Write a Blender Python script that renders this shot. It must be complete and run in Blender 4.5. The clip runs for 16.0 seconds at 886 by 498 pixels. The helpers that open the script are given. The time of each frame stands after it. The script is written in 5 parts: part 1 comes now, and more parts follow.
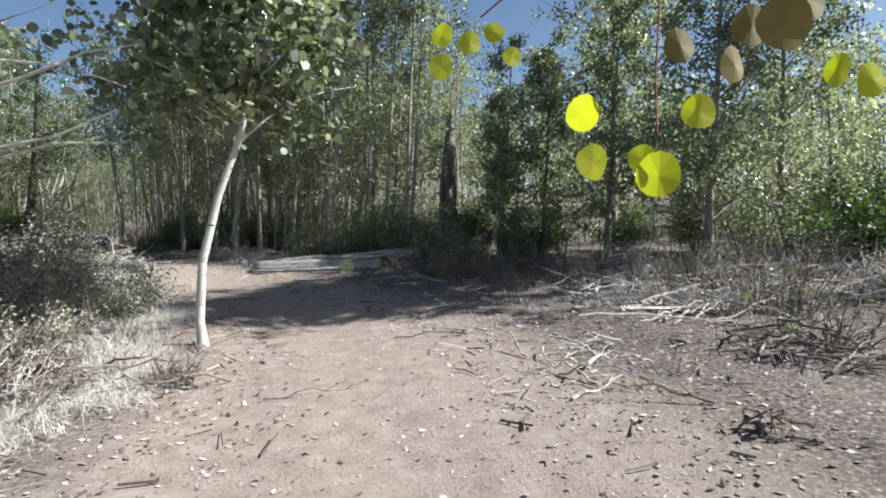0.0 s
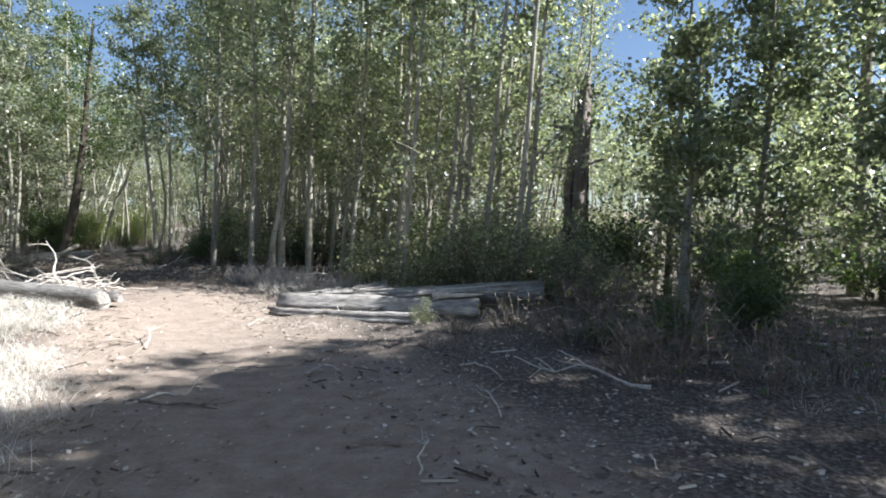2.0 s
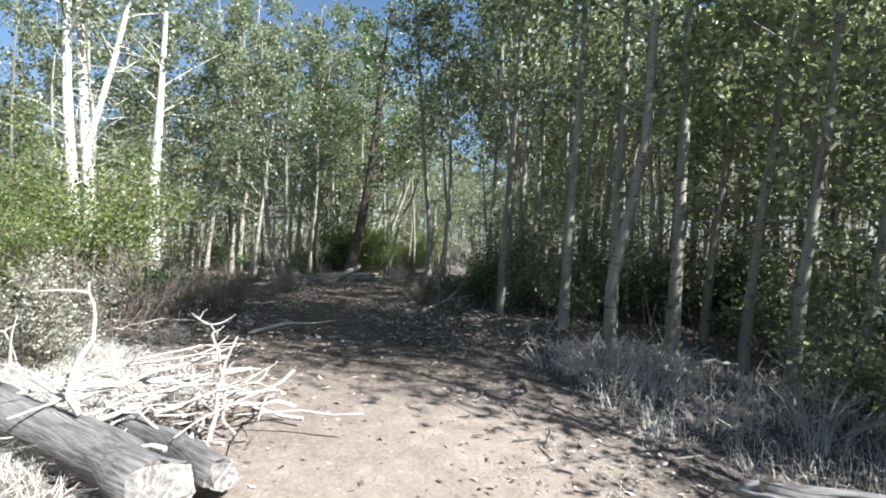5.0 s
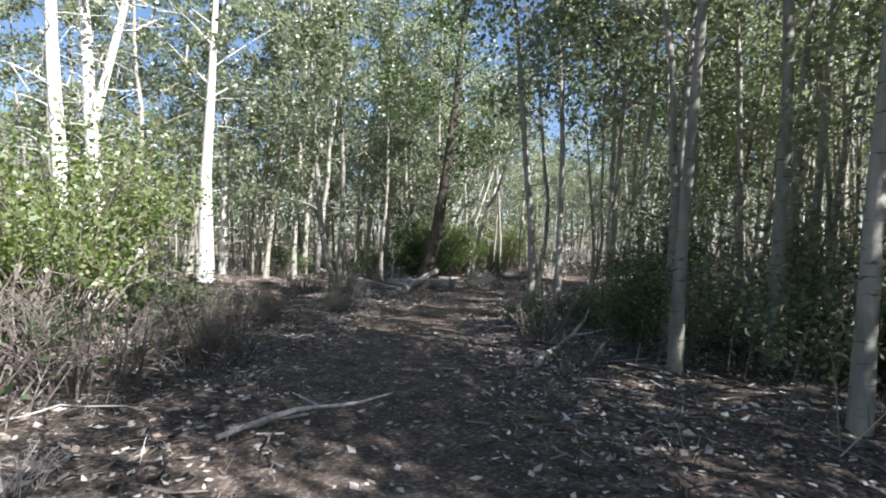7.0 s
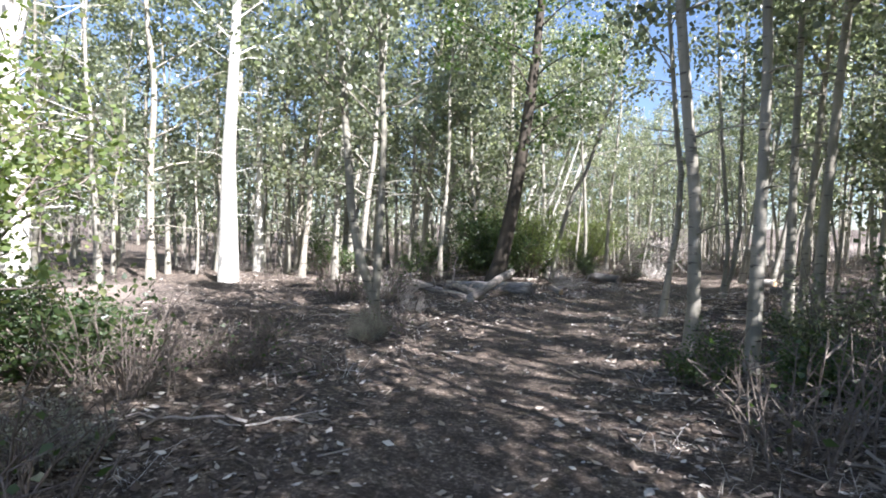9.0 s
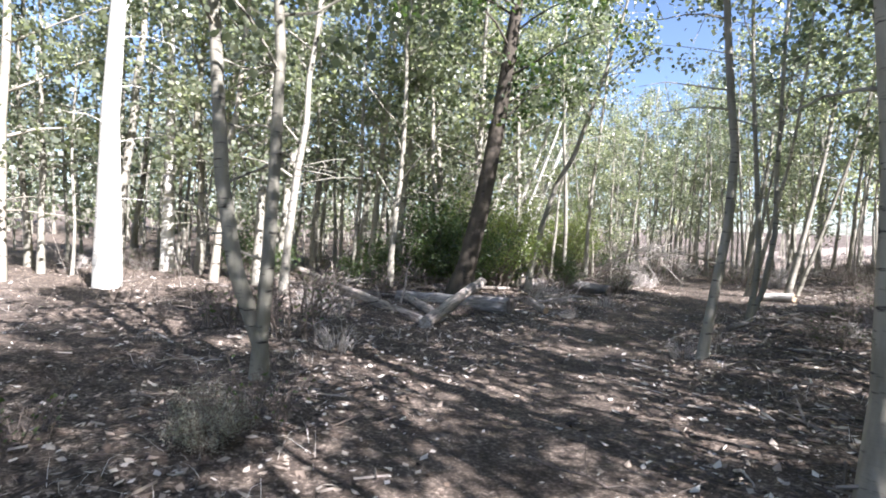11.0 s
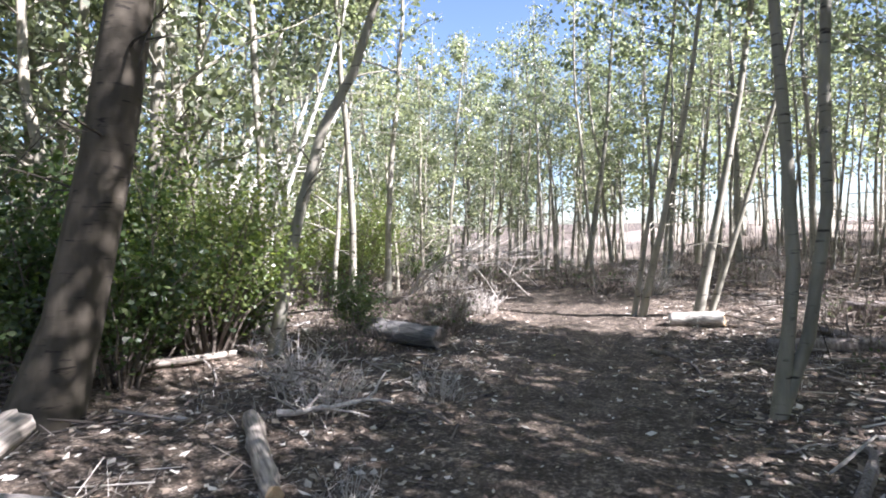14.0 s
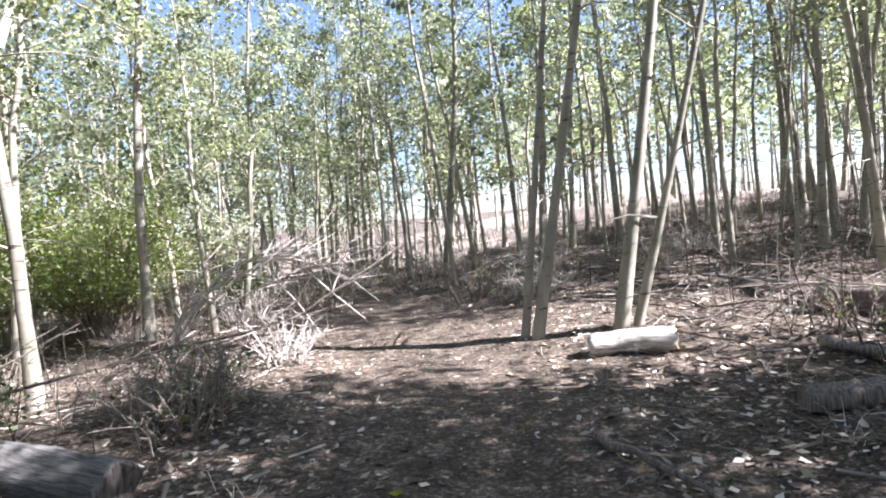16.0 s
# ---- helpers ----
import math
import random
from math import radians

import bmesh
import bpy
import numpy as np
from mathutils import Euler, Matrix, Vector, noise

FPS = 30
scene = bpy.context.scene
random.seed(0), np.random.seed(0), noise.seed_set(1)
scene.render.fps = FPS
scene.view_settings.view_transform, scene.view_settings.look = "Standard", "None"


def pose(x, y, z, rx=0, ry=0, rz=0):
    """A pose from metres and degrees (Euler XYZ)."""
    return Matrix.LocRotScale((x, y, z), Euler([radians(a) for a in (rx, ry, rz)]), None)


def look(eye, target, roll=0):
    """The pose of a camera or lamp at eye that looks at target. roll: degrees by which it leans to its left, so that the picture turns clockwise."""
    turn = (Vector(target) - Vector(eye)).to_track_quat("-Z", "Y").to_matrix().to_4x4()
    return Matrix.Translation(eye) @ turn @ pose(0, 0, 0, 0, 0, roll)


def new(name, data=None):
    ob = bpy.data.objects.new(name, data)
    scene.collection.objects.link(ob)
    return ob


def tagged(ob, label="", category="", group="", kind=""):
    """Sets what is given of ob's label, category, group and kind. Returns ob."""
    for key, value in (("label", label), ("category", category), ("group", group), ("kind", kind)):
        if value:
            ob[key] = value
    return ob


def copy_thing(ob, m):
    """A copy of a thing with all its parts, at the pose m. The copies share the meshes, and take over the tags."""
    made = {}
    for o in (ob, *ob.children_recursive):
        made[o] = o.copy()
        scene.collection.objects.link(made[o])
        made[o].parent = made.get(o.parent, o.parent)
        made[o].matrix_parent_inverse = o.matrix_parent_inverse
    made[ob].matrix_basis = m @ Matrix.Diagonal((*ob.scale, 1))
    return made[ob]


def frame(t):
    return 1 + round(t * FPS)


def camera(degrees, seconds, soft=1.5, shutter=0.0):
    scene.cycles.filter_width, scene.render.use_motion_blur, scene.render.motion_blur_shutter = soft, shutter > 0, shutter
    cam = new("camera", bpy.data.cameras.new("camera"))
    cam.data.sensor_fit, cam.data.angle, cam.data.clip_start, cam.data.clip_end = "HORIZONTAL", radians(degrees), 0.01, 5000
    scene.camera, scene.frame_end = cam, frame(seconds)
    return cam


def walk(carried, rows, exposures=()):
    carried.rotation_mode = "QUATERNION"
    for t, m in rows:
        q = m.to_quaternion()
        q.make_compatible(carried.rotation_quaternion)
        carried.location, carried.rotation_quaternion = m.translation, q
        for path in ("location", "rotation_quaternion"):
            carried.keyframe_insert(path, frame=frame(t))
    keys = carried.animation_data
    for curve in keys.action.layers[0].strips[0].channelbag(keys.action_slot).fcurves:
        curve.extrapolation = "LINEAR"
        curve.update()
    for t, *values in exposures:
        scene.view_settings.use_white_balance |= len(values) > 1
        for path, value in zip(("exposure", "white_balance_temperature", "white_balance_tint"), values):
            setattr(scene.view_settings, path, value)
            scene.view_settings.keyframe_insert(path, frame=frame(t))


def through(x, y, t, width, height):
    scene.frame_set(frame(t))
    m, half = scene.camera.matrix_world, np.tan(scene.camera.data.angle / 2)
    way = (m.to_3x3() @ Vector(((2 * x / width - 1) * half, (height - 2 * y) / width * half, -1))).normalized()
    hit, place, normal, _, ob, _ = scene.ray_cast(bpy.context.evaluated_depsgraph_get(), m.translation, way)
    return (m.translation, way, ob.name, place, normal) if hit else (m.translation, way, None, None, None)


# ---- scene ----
cam = camera(77.6, 16.0, soft=1.9)
PATH = [
    (0, (0.156, 0.335, 1.306), (0.148, 2.331, 1.186), -2.5),
    (0.5, (0.029, 1.678, 1.281), (0.016, 3.676, 1.175), -2.0),
    (1, (-0.054, 3.014, 1.365), (-0.113, 5.011, 1.259), -1.7),
    (1.5, (-0.329, 4.441, 1.356), (-0.471, 6.435, 1.284), -4.0),
    (2, (-0.867, 5.978, 1.327), (-1.149, 7.957, 1.264), -0.6),
    (2.5, (-1.292, 7.407, 1.307), (-1.797, 9.341, 1.236), -1.2),
    (3, (-1.964, 8.526, 1.385), (-2.653, 10.402, 1.304), 0.7),
    (3.5, (-2.705, 9.687, 1.292), (-3.613, 11.467, 1.214), 1.4),
    (4, (-3.401, 10.489, 1.262), (-4.456, 12.188, 1.237), 4.5),
    (4.2, (-3.598, 10.739, 1.305), (-4.684, 12.418, 1.315), 4.2),
    (6.3, (-5.873, 13.547, 1.589), (-7.199, 15.044, 1.564), 0.8),
    (6.5, (-6.107, 13.744, 1.622), (-7.449, 15.227, 1.603), 1.4),
    (7, (-7.026, 14.505, 1.628), (-8.431, 15.929, 1.623), 0.9),
    (7.5, (-7.858, 15.201, 1.626), (-9.332, 16.552, 1.614), 0.2),
    (8, (-8.615, 15.907, 1.694), (-10.165, 17.171, 1.652), -0.1),
    (8.2, (-8.883, 16.158, 1.671), (-10.453, 17.397, 1.651), 0.6),
    (10.3, (-11.817, 18.353, 1.605), (-13.321, 19.671, 1.54), 2.4),
    (10.5, (-12.006, 18.594, 1.603), (-13.499, 19.924, 1.551), 2.3),
    (11, (-12.387, 19.21, 1.696), (-13.848, 20.576, 1.651), 2.4),
    (11.5, (-13.189, 20.039, 1.802), (-14.572, 21.482, 1.725), 3.1),
    (12, (-13.881, 20.98, 1.746), (-15.195, 22.488, 1.704), 1.9),
    (12.5, (-14.621, 22.014, 1.758), (-15.834, 23.604, 1.737), 2.2),
    (13, (-15.209, 23.064, 1.765), (-16.326, 24.723, 1.728), 0.8),
    (13.5, (-15.749, 24.19, 1.755), (-16.763, 25.913, 1.73), 0.1),
    (14, (-16.222, 25.133, 1.755), (-17.109, 26.926, 1.726), -0.6),
    (14.5, (-16.492, 26.286, 1.712), (-17.248, 28.137, 1.654), -1.6),
    (15, (-16.704, 27.191, 1.741), (-17.329, 29.091, 1.714), -3.8),
    (15.5, (-16.888, 28.047, 1.716), (-17.38, 29.985, 1.695), -3.6),
    (16, (-17.049, 28.901, 1.691), (-17.451, 30.859, 1.627), -5.1),
]
EXPOSURES = [(0, 1.15, 5800, 10), (1.5, 1.5, 5850, 10), (2.5, 1.7, 5800, 10), (4, 1.6, 5700, 8), (6.5, 1.6, 5700, 12), (8, 2.15, 5650, 16), (10.5, 2.25, 5750, 19), (12.4, 2.55, 5700, 20), (13.5, 2.35, 5700, 20), (14.5, 2.5, 5750, 20), (16, 2.5, 5750, 20)]
walk(cam, [(t, look(eye, target, roll)) for t, eye, target, roll in PATH], EXPOSURES)

# ---------------------------------------------------------------- light
SUN_AZ, SUN_EL = 91.0, 41.0        # degrees from +y towards +x, degrees above the horizon
world = bpy.data.worlds.new("sky")
scene.world = world
world.use_nodes = True
wt = world.node_tree
sky = wt.nodes.new("ShaderNodeTexSky")
sky.sky_type = "NISHITA"
sky.sun_disc = False
sky.sun_elevation = radians(SUN_EL)
sky.sun_rotation = radians(SUN_AZ)
sky.altitude = 300
sky.dust_density = 1.0
sky.ozone_density = 0.3
wt.links.new(sky.outputs[0], wt.nodes["Background"].inputs[0])
wt.nodes["Background"].inputs[1].default_value = 0.05
sun = new("sun", bpy.data.lights.new("sun", "SUN"))
sun.data.energy = 5.0
sun.data.angle = radians(0.5)
sun.data.color = (1.0, 0.95, 0.86)
to_sun = Vector((math.sin(radians(SUN_AZ)) * math.cos(radians(SUN_EL)), math.cos(radians(SUN_AZ)) * math.cos(radians(SUN_EL)), math.sin(radians(SUN_EL))))
sun.matrix_world = look(to_sun * 60, (0, 0, 0))

# ---------------------------------------------------------------- materials
rng = np.random.default_rng(7)


def material(name, build, rough=0.8):
    m = bpy.data.materials.new(name)
    m.use_nodes = True
    nt = m.node_tree
    b = nt.nodes["Principled BSDF"]
    b.inputs["Roughness"].default_value = rough
    b.inputs["Specular IOR Level"].default_value = 0.3
    build(nt, b)
    return m


def nd(nt, kind, **inputs):
    n = nt.nodes.new(kind)
    for k, v in inputs.items():
        n.inputs[k.replace("_", " ")].default_value = v
    return n


def coords(nt, scale=(1, 1, 1), where="Object"):
    t, mp = nt.nodes.new("ShaderNodeTexCoord"), nt.nodes.new("ShaderNodeMapping")
    nt.links.new(t.outputs[where], mp.inputs[0])
    mp.inputs["Scale"].default_value = scale
    return mp.outputs[0]


def noisy(nt, vec, scale, detail=4.0, rough=0.55):
    n = nd(nt, "ShaderNodeTexNoise", Scale=scale, Detail=detail, Roughness=rough)
    nt.links.new(vec, n.inputs["Vector"])
    return n.outputs["Fac"]


def ramp(nt, fac, *stops):
    r = nt.nodes.new("ShaderNodeValToRGB")
    e = r.color_ramp.elements
    while len(e) < len(stops):
        e.new(0.5)
    for el, (p, c) in zip(e, stops):
        el.position, el.color = p, (*c, 1)
    nt.links.new(fac, r.inputs[0])
    return r.outputs[0]


def mixed(nt, fac, a, b, mode="MIX"):
    m = nt.nodes.new("ShaderNodeMix")
    m.data_type, m.blend_type = "RGBA", mode
    for sock, val in ((m.inputs[0], fac), (m.inputs[6], a), (m.inputs[7], b)):
        if hasattr(val, "is_output"):
            nt.links.new(val, sock)
        elif isinstance(val, (int, float)):
            sock.default_value = val
        else:
            sock.default_value = (*val, 1)
    return m.outputs[2]


def bump(nt, b, height, strength=0.4, dist=0.01):
    n = nd(nt, "ShaderNodeBump", Strength=strength, Distance=dist)
    nt.links.new(height, n.inputs["Height"])
    nt.links.new(n.outputs[0], b.inputs["Normal"])


def build_ground(nt, b):
    v = coords(nt)
    big, mid, fine = noisy(nt, v, 0.45, 5), noisy(nt, v, 5.0, 6, 0.65), noisy(nt, v, 30.0, 6, 0.72)
    dirt = ramp(nt, mid, (0.3, (0.22, 0.172, 0.138)), (0.55, (0.29, 0.236, 0.194)), (0.75, (0.36, 0.305, 0.255)))
    duff = ramp(nt, fine, (0.34, (0.035, 0.028, 0.024)), (0.5, (0.10, 0.082, 0.07)), (0.66, (0.28, 0.245, 0.215)))
    at = nt.nodes.new("ShaderNodeAttribute")
    at.attribute_name = "duff"
    edge = nt.nodes.new("ShaderNodeMath")
    edge.operation = "MULTIPLY_ADD"
    nt.links.new(big, edge.inputs[0])
    edge.inputs[1].default_value = 0.5
    nt.links.new(at.outputs["Fac"], edge.inputs[2])
    sharp = ramp(nt, edge.outputs[0], (0.38, (0, 0, 0)), (0.85, (1, 1, 1)))
    # brown grove floor, kept dark in colour so the shade over it reads deeper
    shade_humus = ramp(nt, fine, (0.34, (0.028, 0.02, 0.0145)), (0.52, (0.108, 0.081, 0.059)), (0.68, (0.38, 0.312, 0.248)))
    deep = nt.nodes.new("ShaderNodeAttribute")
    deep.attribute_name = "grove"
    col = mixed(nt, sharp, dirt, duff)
    # dark soil and pale litter blotches, contrast raised to make up for weak shade
    shade_humus = mixed(nt, 0.8, shade_humus, ramp(nt, mid, (0.38, (0.28, 0.265, 0.255)), (0.62, (1.35, 1.35, 1.35))), "MULTIPLY")
    col = mixed(nt, deep.outputs["Fac"], col, shade_humus)
    col = mixed(nt, 0.35, col, ramp(nt, fine, (0.35, (0.6, 0.6, 0.6)), (0.65, (1.2, 1.2, 1.2))), "MULTIPLY")
    nt.links.new(col, b.inputs["Base Color"])
    bump(nt, b, fine, 0.6, 0.03)


def build_bark(light, mid, scar):
    def f(nt, b):
        v = coords(nt, (1, 1, 0.28))
        n1, n2 = noisy(nt, v, 7.0, 5, 0.6), noisy(nt, coords(nt, (5, 5, 26)), 1.0, 3, 0.6)
        col = ramp(nt, n1, (0.3, mid), (0.62, light))
        marks = ramp(nt, n2, (0.60, (0, 0, 0)), (0.68, (1, 1, 1)))
        col = mixed(nt, marks, col, scar)
        info = nt.nodes.new("ShaderNodeObjectInfo")
        col = mixed(nt, 0.5, col, ramp(nt, info.outputs["Random"], (0.0, (0.55, 0.56, 0.5)), (0.6, (1, 1, 1)), (1.0, (1.05, 1.0, 0.92))), "MULTIPLY")
        nt.links.new(col, b.inputs["Base Color"])
        bump(nt, b, n2, 0.5, 0.01)
    return f


def build_wood(light, dark, stretch=(3, 3, 3), grain=9.0):
    def f(nt, b):
        v = coords(nt, stretch)
        n1, n2 = noisy(nt, v, grain, 6, 0.65), noisy(nt, coords(nt), 1.7, 3)
        col = ramp(nt, n1, (0.34, dark), (0.6, light))
        col = mixed(nt, 0.5, col, ramp(nt, n2, (0.3, (0.55, 0.52, 0.5)), (0.65, (1.1, 1.1, 1.1))), "MULTIPLY")
        nt.links.new(col, b.inputs["Base Color"])
        bump(nt, b, n1, 0.7, 0.015)
    return f


def build_leaf(stops, through, gloss=0.38, share=0.42):
    def f(nt, b):
        geo, info = nt.nodes.new("ShaderNodeNewGeometry"), nt.nodes.new("ShaderNodeObjectInfo")
        col = ramp(nt, geo.outputs["Random Per Island"], *stops)
        col = mixed(nt, 0.45, col, ramp(nt, info.outputs["Random"], (0, (0.7, 0.75, 0.7)), (1, (1.15, 1.12, 0.95))), "MULTIPLY")
        nt.links.new(col, b.inputs["Base Color"])
        b.inputs["Roughness"].default_value = gloss
        b.inputs["Specular IOR Level"].default_value = 0.9
        tr = nt.nodes.new("ShaderNodeBsdfTranslucent")
        nt.links.new(mixed(nt, 1.0, col, through, "MULTIPLY"), tr.inputs[0])
        mx = nt.nodes.new("ShaderNodeMixShader")
        mx.inputs[0].default_value = share
        nt.links.new(b.outputs[0], mx.inputs[1])
        nt.links.new(tr.outputs[0], mx.inputs[2])
        nt.links.new(mx.outputs[0], nt.nodes["Material Output"].inputs[0])
    return f


def build_blades(stops, rough=0.7):
    def f(nt, b):
        geo = nt.nodes.new("ShaderNodeNewGeometry")
        nt.links.new(ramp(nt, geo.outputs["Random Per Island"], *stops), b.inputs["Base Color"])
        b.inputs["Roughness"].default_value = rough
    return f


GROUND = material("trail dust and duff", build_ground, 0.95)
BARK = material("pale aspen bark", build_bark((0.335, 0.31, 0.255), (0.18, 0.167, 0.13), (0.05, 0.042, 0.036)), 0.75)
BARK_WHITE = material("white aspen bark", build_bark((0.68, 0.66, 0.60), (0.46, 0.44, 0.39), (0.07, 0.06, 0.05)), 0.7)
# dark bark, darkened further so that the leaning tree looks shaded
BARK_DARK = material("dark furrowed bark", build_bark((0.085, 0.072, 0.055), (0.042, 0.036, 0.027), (0.02, 0.017, 0.014)), 0.9)
SNAG = material("weathered dead wood", build_wood((0.27, 0.235, 0.21), (0.085, 0.07, 0.062), (6, 6, 0.5)), 0.9)
GREYLOG = material("silver weathered log", build_wood((0.38, 0.36, 0.335), (0.13, 0.115, 0.105), (0.7, 5, 5), 7.0), 0.9)
DARKLOG = material("dull grey log bark", build_wood((0.22, 0.21, 0.2), (0.07, 0.065, 0.06), (0.5, 7, 7)), 0.9)
PALELOG = material("bleached barkless log", build_wood((0.62, 0.58, 0.52), (0.2, 0.17, 0.14), (0.8, 6, 6), 6.0), 0.9)
TANLOG = material("bare tan log", build_wood((0.42, 0.37, 0.315), (0.13, 0.108, 0.09), (0.35, 5, 5)), 0.85)
CUTWOOD = material("sawn wood face", build_wood((0.62, 0.47, 0.30), (0.45, 0.30, 0.18), (9, 9, 9), 3.0), 0.8)
STICK = material("bleached stick", build_wood((0.58, 0.54, 0.49), (0.30, 0.26, 0.22), (3, 3, 3)), 0.85)
TWIG = material("brown twig", build_wood((0.25, 0.21, 0.175), (0.11, 0.09, 0.075), (3, 3, 3)), 0.9)
LEAF = material("aspen leaf", build_leaf(((0.0, (0.077, 0.092, 0.058)), (0.45, (0.145, 0.162, 0.113)), (0.85, (0.245, 0.258, 0.193)), (1.0, (0.42, 0.415, 0.335))), (2.0, 2.1, 1.38), 0.4, 0.5))
LEAF_YELLOW = material("yellow aspen leaf", build_leaf(((0.0, (0.42, 0.44, 0.015)), (1.0, (0.54, 0.54, 0.03))), (1.25, 1.4, 0.35), 0.4, 0.6))
LEAF_BROWN = material("brown-spotted yellow leaf", build_leaf(((0.0, (0.17, 0.12, 0.03)), (1.0, (0.28, 0.23, 0.06))), (1.1, 1.0, 0.4), 0.7, 0.4))
REDTWIG = material("red-brown twig", build_wood((0.30, 0.12, 0.07), (0.18, 0.07, 0.05), (3, 3, 3)), 0.7)
LEAF_BUSH = material("willow leaf", build_leaf(((0.0, (0.10, 0.14, 0.04)), (0.6, (0.17, 0.21, 0.07)), (1.0, (0.29, 0.29, 0.12))), (1.5, 1.7, 0.7), 0.45))
# green leaf darkened in colour to imitate plants standing in shade
LEAF_SHADE = material("leaf darkened for shade", build_leaf(((0.0, (0.035, 0.06, 0.02)), (0.7, (0.07, 0.11, 0.035)), (1.0, (0.13, 0.15, 0.06))), (1.5, 1.7, 0.7), 0.45))
SAGE = material("grey sagebrush leaf", build_leaf(((0.0, (0.20, 0.20, 0.155)), (0.6, (0.31, 0.30, 0.24)), (1.0, (0.44, 0.42, 0.34))), (1.1, 1.1, 0.9), 0.7, 0.2))
STRAW = material("bleached dry grass", build_blades(((0.0, (0.38, 0.34, 0.28)), (0.5, (0.62, 0.58, 0.51)), (1.0, (0.80, 0.77, 0.71)))))
LITTER = material("leaf litter", build_blades(((0.0, (0.05, 0.036, 0.028)), (0.45, (0.16, 0.118, 0.087)), (0.75, (0.40, 0.33, 0.26)), (1.0, (0.72, 0.67, 0.59)))))

CHIPS = material("pale chips", build_blades(((0.0, (0.08, 0.06, 0.045)), (0.3, (0.20, 0.16, 0.12)), (0.65, (0.34, 0.285, 0.23)), (1.0, (0.58, 0.53, 0.47)))))
DEADWOOD = material("dead wood", build_blades(((0.0, (0.05, 0.04, 0.033)), (0.5, (0.14, 0.115, 0.095)), (0.85, (0.28, 0.245, 0.21)), (1.0, (0.55, 0.51, 0.45)))))
DEBRIS = material("grey-brown debris", build_blades(((0.0, (0.035, 0.028, 0.022)), (0.5, (0.12, 0.095, 0.075)), (0.85, (0.25, 0.21, 0.17)), (1.0, (0.5, 0.45, 0.39)))))

# ---------------------------------------------------------------- mesh helpers


class Shape:
    """Collects vertices and faces, with a material slot for each face."""

    def __init__(self):
        self.v, self.f, self.m, self.n = [], [], [], 0

    def add(self, verts, faces, slot=0):
        verts = np.asarray(verts, float).reshape(-1, 3)
        self.v.append(verts)
        for f in faces:
            self.f.append([i + self.n for i in f])
            self.m.append(slot)
        self.n += len(verts)
        return self

    def tube(self, pts, radii, sides=8, slot=0, cap=None, wob=0.0, seed=0):
        pts = np.asarray(pts, float)
        r = np.random.default_rng(seed)
        rings = []
        tang = np.gradient(pts, axis=0)
        tang /= np.linalg.norm(tang, axis=1)[:, None] + 1e-9
        up = np.array([0, 0, 1.0]) if abs(tang[0][2]) < 0.8 else np.array([1.0, 0, 0])
        a = np.arange(sides) * 2 * np.pi / sides
        lob = 1 + wob * r.normal(size=sides)
        for p, t, rad in zip(pts, tang, radii):
            e1 = np.cross(t, up)
            e1 /= np.linalg.norm(e1) + 1e-9
            e2 = np.cross(e1, t)
            rr = rad * lob * (1 + 0.5 * wob * r.normal(size=sides))
            rings.append(p + rr[:, None] * (np.cos(a)[:, None] * e1 + np.sin(a)[:, None] * e2))
        k, faces = len(pts), []
        for i in range(k - 1):
            for j in range(sides):
                jj = (j + 1) % sides
                faces.append((i * sides + j, i * sides + jj, (i + 1) * sides + jj, (i + 1) * sides + j))
        self.add(np.concatenate(rings), faces, slot)
        base = self.n - k * sides
        for end, order in ((0, 1), (k - 1, -1)):
            self.f.append([base + end * sides + j for j in range(sides)][::-order])
            self.m.append(slot if cap is None else cap)
        return self

    def graft(self, foot, host):
        """Joins the ring that starts at vertex foot to the vertex host of the stem that bears it."""
        self.f.append([foot, foot + 1, host])
        self.m.append(0)

    def leaves(self, centres, size, r, slot=0, droop=0.5, long=1.15, rounded=False):
        c = np.asarray(centres, float)
        n = len(c)
        if not n:
            return self
        d = r.normal(size=(n, 3))
        d[:, 2] = d[:, 2] * 0.6 - droop
        d /= np.linalg.norm(d, axis=1)[:, None]
        s = np.cross(d, r.normal(size=(n, 3)))
        s /= np.linalg.norm(s, axis=1)[:, None]
        sz = (size * r.uniform(0.65, 1.3, n))[:, None]
        if rounded:
            ring = ((0, 0), (0.25, 0.42), (0.62, 0.46), (1.0, 0.08), (0.66, -0.44), (0.27, -0.42))
            v = np.stack([c + d * sz * long * a + s * sz * b for a, b in ring], 1).reshape(-1, 3)
        else:
            v = np.stack([c, c + d * sz * 0.55 + s * sz * 0.5, c + d * sz * long, c + d * sz * 0.55 - s * sz * 0.5], 1).reshape(-1, 3)
        idx = np.arange(len(v)).reshape(n, -1)
        self.add(v, idx.tolist(), slot)
        return self

    def mesh(self, name, *mats, smooth=False):
        me = bpy.data.meshes.new(name)
        v = np.concatenate(self.v) if self.v else np.zeros((0, 3))
        me.from_pydata(v.tolist(), [], self.f)
        for m in mats:
            me.materials.append(m)
        me.polygons.foreach_set("material_index", self.m)
        if smooth:
            me.polygons.foreach_set("use_smooth", [True] * len(self.f))
        me.update()
        return me


def part(name, shape, mats, parent=None, label="", smooth=False):
    mats = mats if isinstance(mats, (list, tuple)) else [mats]
    ob = new(name, shape.mesh(name, *mats, smooth=smooth) if isinstance(shape, Shape) else shape)
    ob.parent = parent
    return tagged(ob, label) if label else ob


